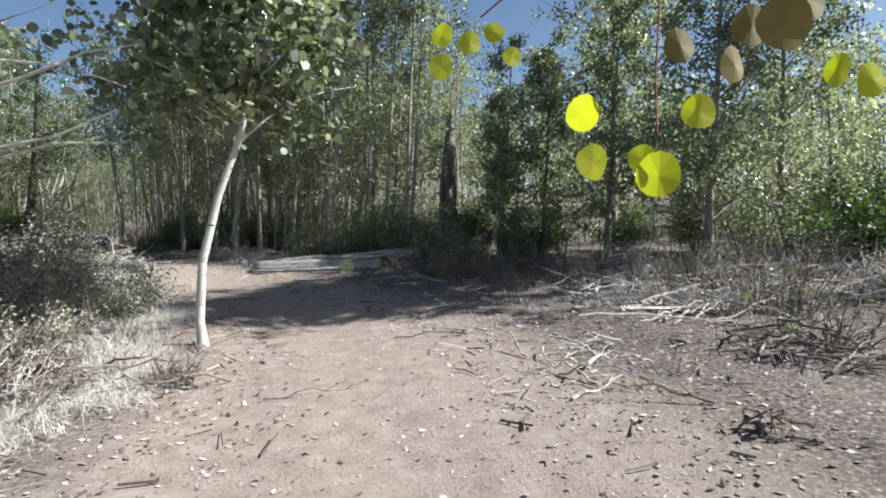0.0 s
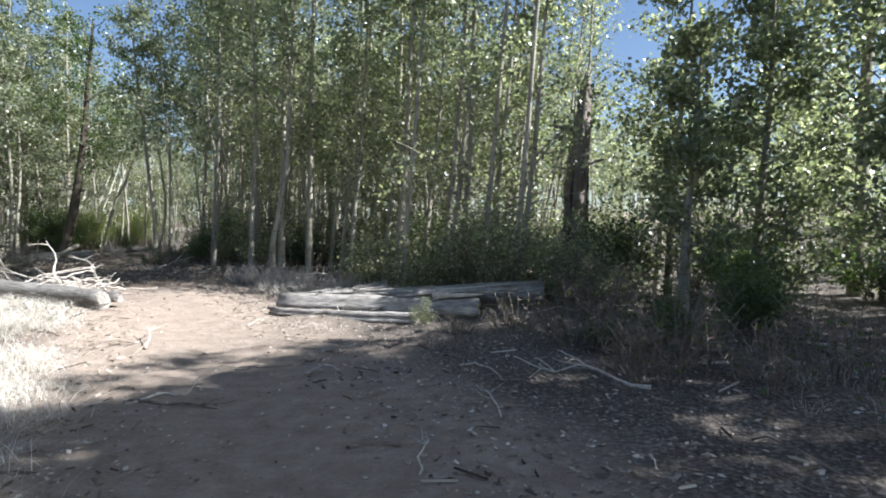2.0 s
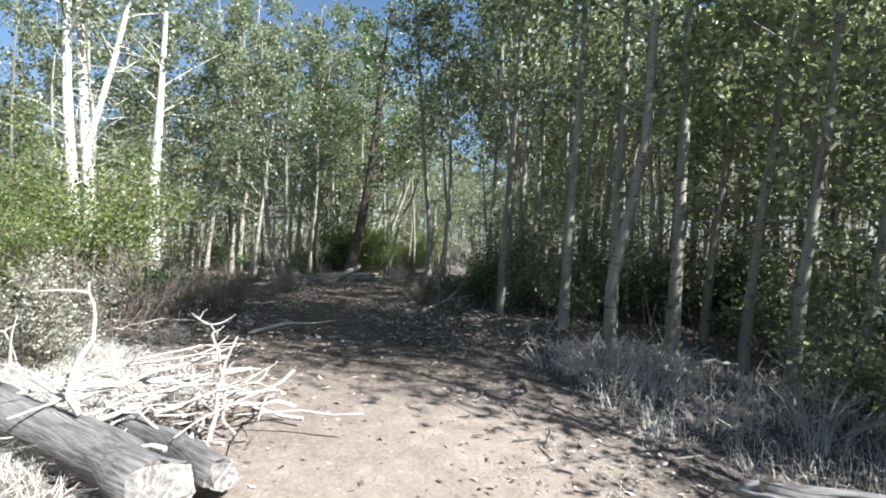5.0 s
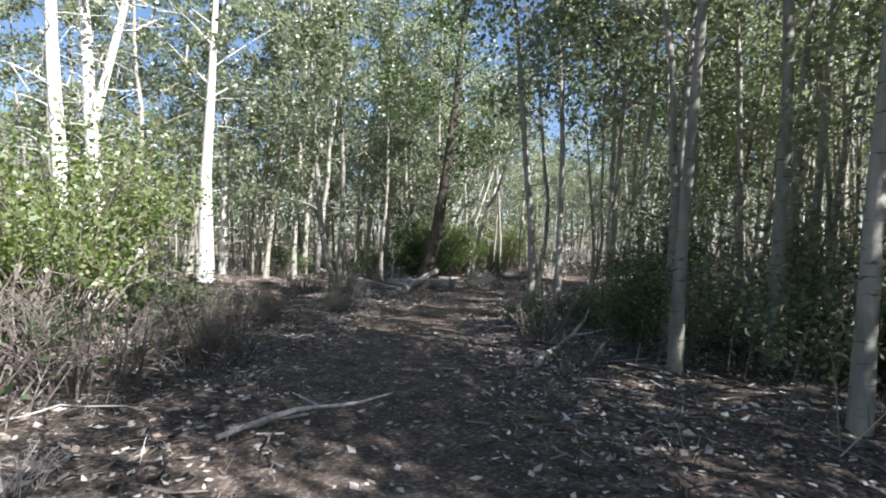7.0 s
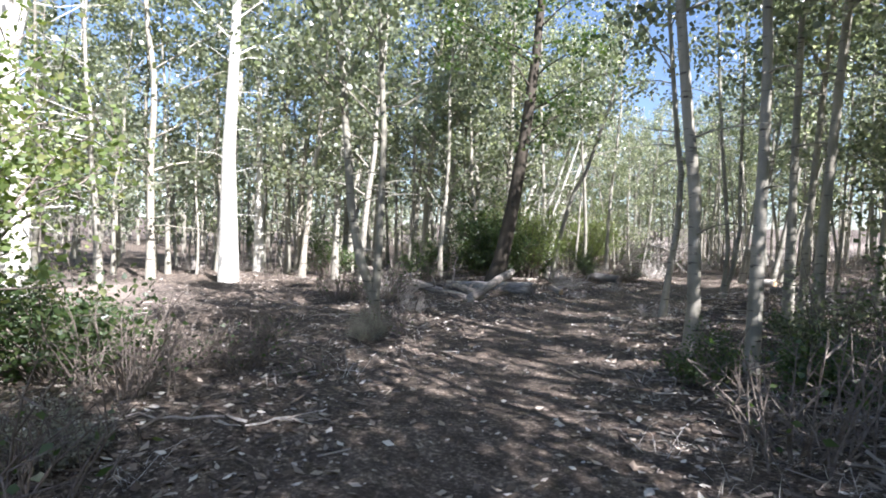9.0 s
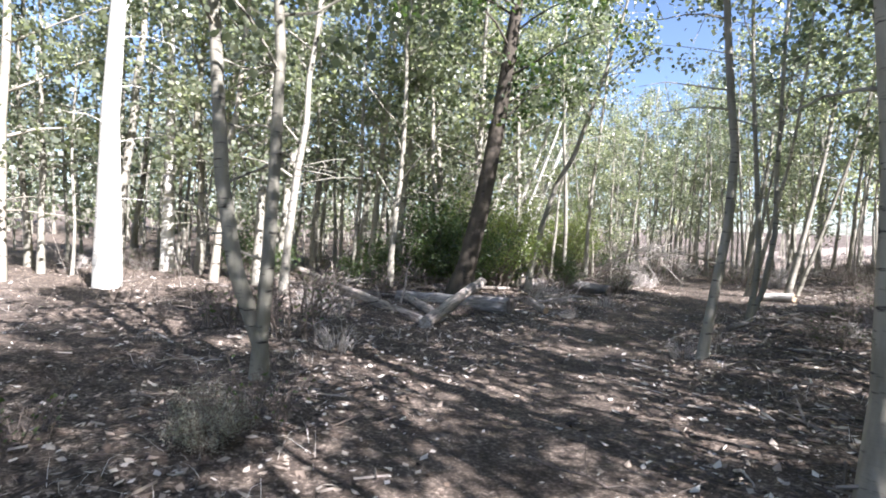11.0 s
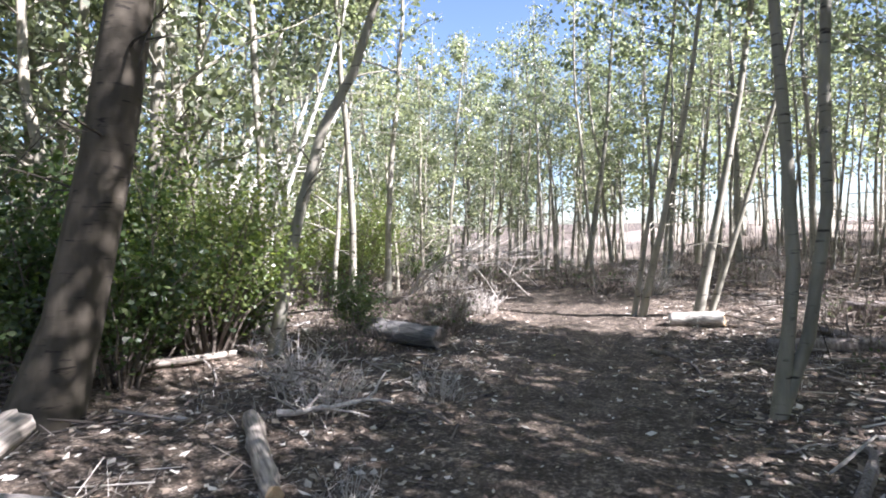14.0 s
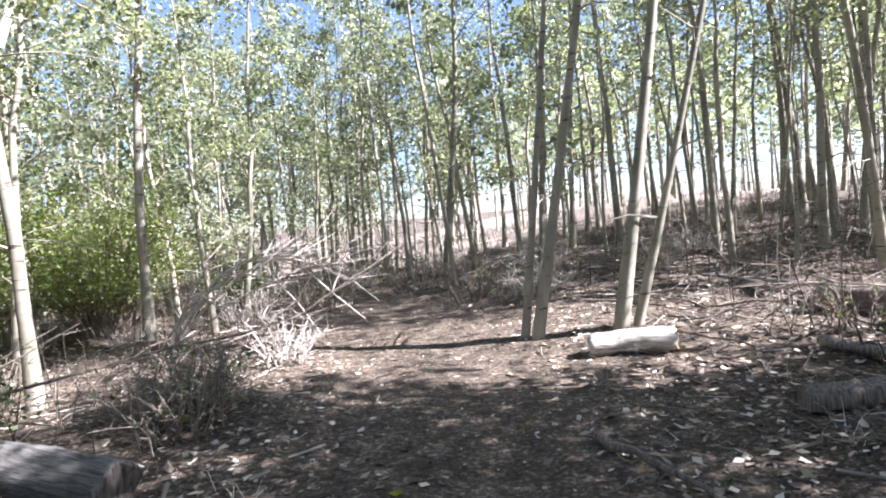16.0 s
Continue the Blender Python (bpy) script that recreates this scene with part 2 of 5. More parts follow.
def bent(start, end, k=7, sag=0.0, jit=0.0, r=rng):
    """A line from start to end that wavers a little."""
    s, e = np.asarray(start, float), np.asarray(end, float)
    u = np.linspace(0, 1, k)[:, None]
    p = s + (e - s) * u
    w = r.normal(size=(k, 3)) * jit
    w[0] = 0
    p = p + np.cumsum(w, 0) * 0.5
    p[:, 2] += sag * np.sin(np.pi * u[:, 0])
    return p


# ---------------------------------------------------------------- ground
TRAIL = np.array([(0.6, -8), (0.2, 0), (-0.1, 3), (-0.9, 6), (-2.0, 8.5), (-3.6, 10.7), (-5.9, 13.5), (-8.9, 16.2), (-11.8, 18.4), (-13.3, 20.1),
                  (-15.2, 23), (-16.5, 26.3), (-17.1, 29), (-17.5, 32), (-18.4, 35), (-20, 38.5)], float)


def step(a, b, v):
    u = np.clip((v - a) / (b - a), 0, 1)
    return u * u * (3 - 2 * u)


def trail_gap(x, y):
    """Distance from the middle of the trail."""
    p = np.stack([np.asarray(x, float), np.asarray(y, float)], -1)
    best = np.full(p.shape[:-1], 1e9)
    for a, b in zip(TRAIL, TRAIL[1:]):
        d = b - a
        u = np.clip(((p - a) @ d) / (d @ d), 0, 1)
        best = np.minimum(best, np.linalg.norm(p - a - u[..., None] * d, axis=-1))
    return best


def ripple(x, y):
    return (np.sin(1.7 * x + 0.6 * y) * np.sin(1.3 * y - 0.5 * x + 1) + 0.6 * np.sin(3.1 * x - 1.9 * y + 2) * np.sin(2.7 * y + 1.1 * x)
            + 0.35 * np.sin(7.3 * x + 2.2 * y) * np.sin(6.1 * y - 3.3 * x))


def level(x, y):
    x, y = np.asarray(x, float), np.asarray(y, float)
    z = 0.36 * step(4.3, 8.2, -x)
    d = trail_gap(x, y)
    z = z + (0.012 + 0.05 * step(1.0, 3.5, d)) * ripple(x, y) + 0.06 * step(0.8, 2.0, d)
    z = z - 0.03 * np.exp(-((d - 0.1) / 0.22) ** 2)
    far = np.hypot(x + 12, y - 18)
    z = z + 0.03 * np.maximum(0, far - 26) * step(26, 50, far)
    return z + 1.6 * step(30, 52, y) * step(-24, -12, x)


def spot(x, y, dz=0.0):
    return (float(x), float(y), float(level(x, y)) + dz)


def spread(lo, hi, pitch, out):
    fine = np.arange(lo, hi, pitch)
    tail = np.cumsum(pitch * 1.22 ** np.arange(1, 38))
    tail = tail[tail < out]
    return np.concatenate([lo - tail[::-1], fine, hi + tail])


gx, gy = spread(-30, 10, 0.2, 700), spread(-3, 42, 0.2, 700)
GX, GY = np.meshgrid(gx, gy)
GZ = level(GX, GY)
w = len(gx)
quads = (np.arange(len(gy) - 1)[:, None] * w + np.arange(w - 1)).ravel()
me = bpy.data.meshes.new("ground")
me.from_pydata(np.stack([GX, GY, GZ], -1).reshape(-1, 3).tolist(), [], np.stack([quads, quads + 1, quads + w + 1, quads + w], 1).tolist())
me.materials.append(GROUND)
me.polygons.foreach_set("use_smooth", [True] * len(me.polygons))
duff = np.maximum(step(0.9, 2.6, trail_gap(GX, GY)), step(33, 37, GY)) * 0.75 + 0.25 * step(5.0, 8.0, -GX)
glade = np.exp(-(((GX + 24) / 4.5) ** 2 + ((GY - 17) / 3.0) ** 2) ** 2)
meadow = step(46, 52, GY) * step(-34, -28, GX)
duff = duff * (1 - np.maximum(glade, meadow))
# where the shaded grove floor takes the darkened colour
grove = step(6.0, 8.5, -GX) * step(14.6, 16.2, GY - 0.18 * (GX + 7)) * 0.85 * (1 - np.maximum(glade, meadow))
me.attributes.new("duff", "FLOAT", "POINT").data.foreach_set("value", duff.ravel())
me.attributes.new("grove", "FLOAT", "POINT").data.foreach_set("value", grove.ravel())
ground = tagged(new("ground", me), "dusty tan dirt trail with leaf litter at its sides", "ground", kind="structure")

# ---------------------------------------------------------------- trees


def clusters(line, long, n, k, r):
    """Leaf positions in k tight sprays along a limb."""
    f = r.uniform(0.22, 1.08, k)
    node = np.stack([np.interp(f, np.linspace(0, 1, 5), line[:, j]) for j in range(3)], 1) + r.normal(size=(k, 3)) * long * 0.17
    return node[r.integers(0, k, n)] + r.normal(size=(n, 3)) * (0.13, 0.13, 0.1) * np.sqrt(0.4 + 0.5 * long)


def tree_shape(height, girth, lean, crown_from, leaves, leaf, r, limbs=12, spreadout=0.17, bow=0.25, sides=8, bare=0):
    """Trunk with limbs, and crown. lean: sideways shift of the top. bare: dead limbs below the crown."""
    t, c = Shape(), Shape()
    k = 12
    u = np.linspace(0, 1, k)
    wav = np.cumsum(r.normal(size=(k, 2)) * 0.035, 0) * np.minimum(1, u * 3)[:, None]
    side = np.stack([lean[0] * u ** (1 + bow), lean[1] * u ** (1 + bow)], 1) + wav
    axis = np.concatenate([side, (u * height)[:, None]], 1)
    rad = girth * 0.5 * (1 - u) ** 0.8 + 0.008
    rad[0] *= 1.35
    t.tube(np.concatenate([[axis[0] - (0, 0, 0.15)], axis]), np.r_[rad[0] * 1.15, rad], sides, wob=0.05, seed=int(r.integers(1e9)))
    at = lambda q: np.array([np.interp(q, u, axis[:, i]) for i in range(3)])
    centres = []
    for i in range(limbs + bare):
        dead = i >= limbs
        q = r.uniform(0.12, crown_from + 0.1) if dead else crown_from + (0.97 - crown_from) * ((i + r.uniform(0, 1)) / limbs) ** 0.9
        a = r.uniform(0, 2 * np.pi)
        long = height * (r.uniform(0.08, 0.2) if dead else spreadout * (1.15 - 0.75 * (q - crown_from) / (1 - crown_from)) * r.uniform(0.7, 1.35))
        p0 = at(q)
        tip = p0 + np.array([np.cos(a), np.sin(a), r.uniform(-0.2, 0.3) if dead else r.uniform(0.25, 0.95)]) * long
        line = bent(p0, tip, 5, 0.05 * long, 0.05 * long, r)
        r0 = max(0.005, np.interp(q, u, rad) * (0.2 if dead else 0.4))
        foot = t.n
        t.tube(line, np.linspace(r0, 0.004, 5), 4)
        t.graft(foot, (1 + int(round(q * (k - 1)))) * sides + int(r.integers(sides)))
        if dead:
            for _ in range(2):
                j = int(r.integers(1, 4))
                twig = t.n
                t.tube([line[j], line[j] + r.normal(size=3) * long * 0.22], [0.006, 0.003], 3)
                t.graft(twig, foot + 4 * j)
            continue
        n = int(leaves / limbs)
        centres.append(clusters(line, long, n, 5, r))
    c.leaves(np.concatenate(centres), leaf, r)
    return t, c


def make_tree(name, label, shapes, bark, leafmat, group="", category="tree"):
    ob = tagged(new(name), label, category, group)
    part("trunk", shapes[0], bark, ob, smooth=True)
    if shapes[1] is not None:
        part("crown", shapes[1], leafmat, ob)
    return ob


def at_place(x, y, turn=0.0, size=1.0, dz=-0.03):
    return pose(*spot(x, y, dz), 0, 0, turn) @ Matrix.Diagonal((size, size, size, 1))


def proto_set(specs, seed, label, bare, name):
    made = []
    for i, (h, gi, cf, nl, lf) in enumerate(specs):
        r = np.random.default_rng(seed + i)
        a = r.uniform(0, 6.28)
        sh = tree_shape(h, gi, (0.5 * np.cos(a), 0.5 * np.sin(a)), cf, nl, lf, r, bare=bare)
        ob = make_tree(name, label, sh, BARK, LEAF, "aspen grove")
        ob.matrix_basis = at_place(-48 - 5 * i, 60 + seed * 0.05)
        made.append(ob)
    return made


LOW = proto_set(((7.0, 0.11, 0.18, 2500, 0.07), (6.2, 0.09, 0.16, 2200, 0.066), (8.0, 0.12, 0.24, 2700, 0.07), (7.4, 0.11, 0.2, 2500, 0.07)), 100, "leafy young aspen with pale bark, branched low", 5, "young_aspen")
TALL = proto_set(((9.0, 0.12, 0.40, 1150, 0.07), (8.2, 0.09, 0.38, 1000, 0.068), (9.8, 0.13, 0.42, 1250, 0.07), (8.4, 0.08, 0.44, 950, 0.068), (7.2, 0.065, 0.4, 850, 0.066)), 200, "slender pale-barked aspen with high green crown", 4, "aspen_tree")
taken = []


def free_spot(x, y, gap):
    if any((x - a) ** 2 + (y - b) ** 2 < max(gap, g) ** 2 for a, b, g in taken):
        return False
    taken.append((x, y, gap))
    return True


def plant(n, x0, x1, y0, y1, clear, kinds, gap=0.8, size=(0.8, 1.15), keep=None, lean=0.0):
    made = 0
    for _ in range(n * 14):
        x, y = rng.uniform(x0, x1), rng.uniform(y0, y1)
        if made >= n or trail_gap(x, y) < clear or (keep and not keep(x, y)) or not free_spot(x, y, gap):
            continue
        tilt = pose(0, 0, 0, rng.normal(0, 1.6), lean + rng.normal(0, 2.2), 0)
        q = rng.uniform(*size)
        copy_thing(kinds[int(rng.integers(len(kinds)))], pose(*spot(x, y, -0.04)) @ tilt @ pose(0, 0, 0, 0, 0, rng.uniform(0, 360)) @ Matrix.Diagonal((q, q, q, 1)))
        made += 1


def key_tree(x, y, line, girth, height, label, bark=BARK, leafmat=LEAF, crown_from=0.4, leaves=2600, leaf=0.075, reach=0.16, bare=5, seed=1, name="aspen_tree", limbs=13, gap=1.0, tops=(), trim=None):
    """A tree whose trunk follows line (offsets from its foot) and then goes on to its height; tops: further stems from the foot."""
    taken.append((x, y, gap))
    r = np.random.default_rng(seed)
    ob = tagged(new(name), label, "tree", "aspen grove")
    t, c, centres, arms = Shape(), Shape(), [], []
    for stem, (pts, gi, hh) in enumerate([(line, girth, height), *tops]):
        pts = [(0, 0, 0), *pts]
        a, b = np.array(pts[-2], float), np.array(pts[-1], float)
        d = (b - a) / max(1e-6, b[2] - a[2])
        while pts[-1][2] < hh:
            q = np.array(pts[-1], float)
            d = d * np.array([0.85, 0.85, 1]) + np.array([*r.normal(0, 0.02, 2), 0])
            pts.append(tuple(q + d * min(1.0, hh - q[2] + 0.01)))
        p = np.array(pts)
        u = p[:, 2] / p[-1, 2]
        rad = gi * 0.5 * (1 - 0.93 * u) ** 0.75 + 0.005
        rad[0] *= 1.3
        t.tube(np.concatenate([[p[0] - (0, 0, 0.2)], p]), np.r_[rad[0] * 1.1, rad], 10, wob=0.04, seed=seed + stem)
        at = lambda q: np.array([np.interp(q, u, p[:, i]) for i in range(3)])
        for i in range(limbs + bare):
            dead = i >= limbs
            q = r.uniform(0.12, crown_from + 0.15) if dead else crown_from + (0.98 - crown_from) * ((i + r.uniform(0, 1)) / limbs)
            an = r.uniform(0, 2 * np.pi)
            long = hh * (r.uniform(0.05, 0.13) if dead else reach * (1.15 - 0.7 * (q - crown_from) / (1 - crown_from)) * r.uniform(0.7, 1.35))
            p0 = at(q)
            ln = bent(p0, p0 + np.array([np.cos(an), np.sin(an), r.uniform(-0.2, 0.35) if dead else r.uniform(0.2, 0.85)]) * long, 5, 0.05 * long, 0.06 * long, r)
            arm = Shape().tube(ln, np.linspace(min(0.014 if dead else 0.028, max(0.006, np.interp(q, u, rad) * 0.4)), 0.003, 5), 5)
            arms.append((arm, "dead_limb" if dead else "limb"))
            if dead:
                for _ in range(2):
                    j, twig = int(r.integers(1, 4)), arm.n
                    arm.tube([ln[j], ln[j] + r.normal(size=3) * long * 0.25], [0.006, 0.003], 3)
                    arm.graft(twig, 5 * j)
                continue
            n = int(leaves / limbs / (1 + len(tops)))
            centres.append(clusters(ln, long, n, 6 + n // 60, r))
    part("trunk", t, bark, ob, smooth=True)
    for arm, kind in arms:
        part(kind, arm, bark, ob)
    if leaves:
        p = np.concatenate(centres)
        p = p[~trim(p)] if trim else p
        part("crown", c.leaves(p, leaf, r, rounded=True), leafmat, ob)
    ob.matrix_basis = at_place(x, y, 0, 1, -0.02)
    return ob


PALE = "slender aspen with smooth pale bark beside the trail"
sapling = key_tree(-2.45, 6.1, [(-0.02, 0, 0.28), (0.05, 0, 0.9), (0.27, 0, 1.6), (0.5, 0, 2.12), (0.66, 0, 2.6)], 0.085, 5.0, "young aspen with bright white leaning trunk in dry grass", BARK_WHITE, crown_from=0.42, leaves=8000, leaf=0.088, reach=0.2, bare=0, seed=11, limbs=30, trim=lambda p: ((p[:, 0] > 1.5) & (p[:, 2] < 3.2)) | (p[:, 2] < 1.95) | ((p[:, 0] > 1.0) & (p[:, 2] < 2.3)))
dead = key_tree(-5.3, 5.4, [(0.05, 0, 1.2), (0.1, 0, 2.6)], 0.1, 5.4, "young aspen with bleached dead limbs above sagebrush", BARK, crown_from=0.42, leaves=6500, leaf=0.066, reach=0.24, bare=3, seed=17, limbs=18)
for i, pts in enumerate((((0.05, 0, 1.75), (1.75, -0.45, 1.95), (2.3, -0.5, 2.02), (2.85, -0.55, 2.2)), ((0.1, 0, 2.2), (1.4, -0.3, 2.75), (2.35, -0.4, 2.62), (2.85, -0.4, 2.42)), ((0.08, 0, 2.3), (1.9, -0.3, 2.55), (2.55, -0.4, 2.72), (3.0, -0.4, 2.76)), ((0.08, 0, 1.6), (2.2, -0.4, 1.98), (2.75, -0.4, 1.96)))):
    part("dead_limb", Shape().tube(pts, np.linspace(0.02, 0.006, len(pts)), 6), BARK_WHITE, dead, "bleached dead limb")
key_tree(-6.67, 18.42, [(-0.07, -0.05, 0.34), (-0.06, -0.04, 0.85), (0.08, 0.07, 1.6), (0.24, 0.2, 2.6), (0.3, 0.26, 4)], 0.135, 8.5, "pale aspen with a crooked foot at the trail's edge", crown_from=0.34, leaves=3600, leaf=0.07, reach=0.19, seed=12, limbs=16)
for i, (x, y, ln, gi, h) in enumerate((
        (-5.2, 22.3, [(0.18, 0.12, 1.25), (0.5, 0.32, 3.8), (0.8, 0.5, 5)], 0.19, 8.5), (-5.05, 22.75, [(0.34, 0.22, 1.9), (0.68, 0.44, 3.7)], 0.16, 8.2), (-4.5, 23.6, [(0.33, 0.21, 1.1), (0.96, 0.62, 3.2)], 0.17, 7.5),
        (-3.3, 23.4, [(0.3, 0.1, 1.5), (0.75, 0.2, 3.6)], 0.13, 7.5), (-2.5, 24.2, [(0.3, 0.1, 1.4), (0.8, 0.2, 3.4)], 0.12, 7.5), (-1.8, 23.0, [(0.3, 0.1, 1.4), (0.7, 0.2, 3.4)], 0.11, 6.5), (-3.9, 25.2, [(0.2, 0.1, 1.5), (0.7, 0.2, 3.6)], 0.13, 8))):
    key_tree(x, y, ln, gi, h, "leaning pale aspen among shrubs", BARK, crown_from=0.4, seed=30 + i, bare=8)
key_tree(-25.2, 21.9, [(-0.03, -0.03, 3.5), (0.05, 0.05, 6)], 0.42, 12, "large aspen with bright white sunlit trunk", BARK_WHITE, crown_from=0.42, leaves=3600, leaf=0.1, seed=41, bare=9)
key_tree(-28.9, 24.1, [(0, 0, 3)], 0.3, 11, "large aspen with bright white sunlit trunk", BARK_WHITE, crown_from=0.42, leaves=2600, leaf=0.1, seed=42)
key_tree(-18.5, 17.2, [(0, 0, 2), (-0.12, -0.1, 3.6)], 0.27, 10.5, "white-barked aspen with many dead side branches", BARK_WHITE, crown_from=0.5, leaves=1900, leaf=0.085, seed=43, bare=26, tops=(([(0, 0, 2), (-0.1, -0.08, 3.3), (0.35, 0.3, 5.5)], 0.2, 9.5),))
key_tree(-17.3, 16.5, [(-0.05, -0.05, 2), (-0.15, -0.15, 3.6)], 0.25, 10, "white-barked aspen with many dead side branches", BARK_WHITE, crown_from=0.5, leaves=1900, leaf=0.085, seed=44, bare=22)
key_tree(-16.9, 21.32, [(0, 0, 0.3), (-0.17, -0.17, 0.95), (-0.27, -0.27, 1.7), (-0.33, -0.33, 2.8)], 0.14, 7, "young aspen forked low into two stems", crown_from=0.4, leaves=4600, leaf=0.07, seed=45, tops=(([(0, 0, 0.3), (0.03, 0.03, 1.1), (0.05, 0.05, 1.9), (0.06, 0.06, 2.8)], 0.115, 6.5),))
key_tree(-12.87, 22.66, [(0.02, 0.02, 0.6), (0.01, 0.01, 1.7), (-0.06, -0.06, 2.6)], 0.135, 8.6, PALE, crown_from=0.42, leaves=3800, leaf=0.07, seed=46)
key_tree(-12.2, 22.5, [(0.05, 0.02, 2)], 0.11, 8, PALE, crown_from=0.42, leaves=3400, leaf=0.07, seed=47)
key_tree(-13.1, 26.0, [(0.02, 0.02, 2)], 0.12, 8.8, PALE, crown_from=0.42, leaves=3600, leaf=0.07, seed=48)
key_tree(-15.02, 25.95, [(0.06, 0.04, 0.58), (0.17, 0.13, 1.6), (0.2, 0.15, 2.5), (0.14, 0.1, 3.1)], 0.11, 8.5, PALE, crown_from=0.48, leaves=2000, seed=49)
# this tree's shade is put into its dark bark and leaf colours
key_tree(-20.8, 27.5, [(0.19, 0.14, 0.8), (0.4, 0.3, 2.1), (0.59, 0.45, 3.7), (0.73, 0.56, 5.1)], 0.42, 10.5, "thick dark-barked leaning tree over fallen logs, coloured darker for shade", BARK_DARK, LEAF_SHADE, 0.34, 4200, 0.085, 0.2, 12, 50, "leaning_tree", 18)
key_tree(-20.9, 30.07, [(0.15, 0.05, 0.95), (0.35, 0.11, 1.8), (0.6, 0.19, 2.65), (0.96, 0.32, 3.3), (1.6, 0.5, 5.2)], 0.14, 8, "slim aspen leaning over the trail's green shrubs", crown_from=0.5, leaves=1800, seed=51, bare=9)
key_tree(-15.8, 29.94, [(0.06, 0.03, 0.6), (0.1, 0.04, 1.13), (0.06, 0.02, 1.9), (0.01, 0, 2.6)], 0.095, 8.5, "twin-stemmed pale aspen beside the trail", crown_from=0.5, leaves=2600, leaf=0.07, seed=52, bare=1, tops=(([(0.1, 0.03, 0.3), (0.2, 0.06, 0.64), (0.32, 0.11, 1.6), (0.3, 0.09, 2.6)], 0.085, 8.0),))
for i, (x, y, dx, gi) in enumerate(((-16.47, 34.68, 0.57, 0.12), (-16.3, 34.75, 0.9, 0.075), (-17.32, 34.75, 0.66, 0.105), (-17.45, 34.85, 0.45, 0.07))):
    key_tree(x, y, [(dx * 0.5, 0.06, 1.6), (dx, 0.13, 3.3)], gi, 8.5, "pale aspen leaning slightly above a sawn log", crown_from=0.5, leaves=2000, seed=60 + i, gap=0.5)
key_tree(-19.47, 40.8, [(0.36, 0.15, 2.7)], 0.15, 9, PALE, leaves=1500, leaf=0.1, seed=66)
for i, (x, y, h) in enumerate(((9.0, 8.4, 11.2), (9.6, 9.8, 11.4), (10.6, 11.4, 11.0))):
    key_tree(x, y, [(0, 0, 2), (0.1, 0.1, 4)], 0.26, h, "tall aspen whose crown shades the trail", BARK, LEAF, (0.66, 0.64, 0.55)[i], 13000, 0.1, 0.19, 2, 67 + i, limbs=30)
for i, (x, y) in enumerate(((-3.2, 18.9), (-2.3, 16.9), (-1.2, 19.4), (-4.3, 19.6), (1.9, 18.0), (-5.5, 19.7), (-4.9, 18.5), (-2.9, 20.4), (-6.2, 20.9), (-0.9, 16.6), (-1.6, 18.2))):
    key_tree(x, y, [(0.1, 0, 1.2), (0.3, 0.1, 3)], 0.11, (8.8, 9.2, 6.2, 8.8, 5.6, 8.6, 7.4, 8.2, 8.8, 8.6, 9.0)[i], "leafy young aspen behind the fallen log", BARK, LEAF, 0.2, 2500, 0.066, 0.19, 6, 80 + i, limbs=14)
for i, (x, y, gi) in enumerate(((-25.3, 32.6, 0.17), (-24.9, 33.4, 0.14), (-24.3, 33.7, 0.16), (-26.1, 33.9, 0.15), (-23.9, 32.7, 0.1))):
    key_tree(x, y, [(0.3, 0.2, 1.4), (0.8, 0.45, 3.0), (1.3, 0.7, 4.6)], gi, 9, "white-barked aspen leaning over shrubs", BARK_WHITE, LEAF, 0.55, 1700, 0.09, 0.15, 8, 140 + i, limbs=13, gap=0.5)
# added to shade the trail, crowns thin enough to let some sun by
for i, (x, y, h) in enumerate(((-7.4, 20.3, 9.5), (-6.3, 19.5, 9.8), (-8.7, 21.4, 9.2))):
    key_tree(x, y, [(0.05, 0, 1.3), (0.1, 0.05, 3)], 0.15, h, "tall aspen with a full crown in the grove, added for shade", BARK, LEAF, 0.56, 1400, 0.07, 0.16, 5, 120 + i, limbs=13)
# added to shade the trail beyond; heights trimmed to keep the logs lit
for i, (x, y, h, low) in enumerate(((1.6, 14.9, 4.4, 0.15), (-3.6, 18.0, 11.0, 0.5), (-2.1, 17.4, 11.3, 0.5), (1.9, 17.0, 6.4, 0.2))):
    key_tree(x, y, [(0.05, 0, 1.3), (0.2, 0.05, 3)], 0.13, h, "slender aspen with a leafy crown above the fallen logs, added for shade", BARK, LEAF, low, 3400, 0.07, 0.15, 6, 110 + i, limbs=16)
key_tree(4.3, 14.4, [(0.05, 0, 1.3), (0.2, 0, 3)], 0.14, 6.6, "dense dark-leaved aspen standing against the sun", BARK, LEAF, 0.12, 12000, 0.065, 0.2, 6, 70, limbs=34)
key_tree(5.3, 17.2, [(0.05, 0, 1.3), (0.1, 0, 3)], 0.24, 13.5, "tall dense aspen standing against the sun", BARK, LEAF, 0.1, 15000, 0.075, 0.15, 6, 74, limbs=44)
key_tree(2.9, 15.6, [(0.05, 0, 1.3), (0.2, 0, 3)], 0.14, 5.8, "dense leafy aspen standing against the sky", BARK, LEAF, 0.15, 9000, 0.065, 0.17, 6, 73, limbs=30)
key_tree(5.9, 12.4, [(0.05, 0, 1.3), (0.2, 0, 3)], 0.18, 6.9, "dense dark-leaved aspen standing against the sun", BARK, LEAF, 0.12, 13000, 0.062, 0.26, 6, 71, limbs=34)
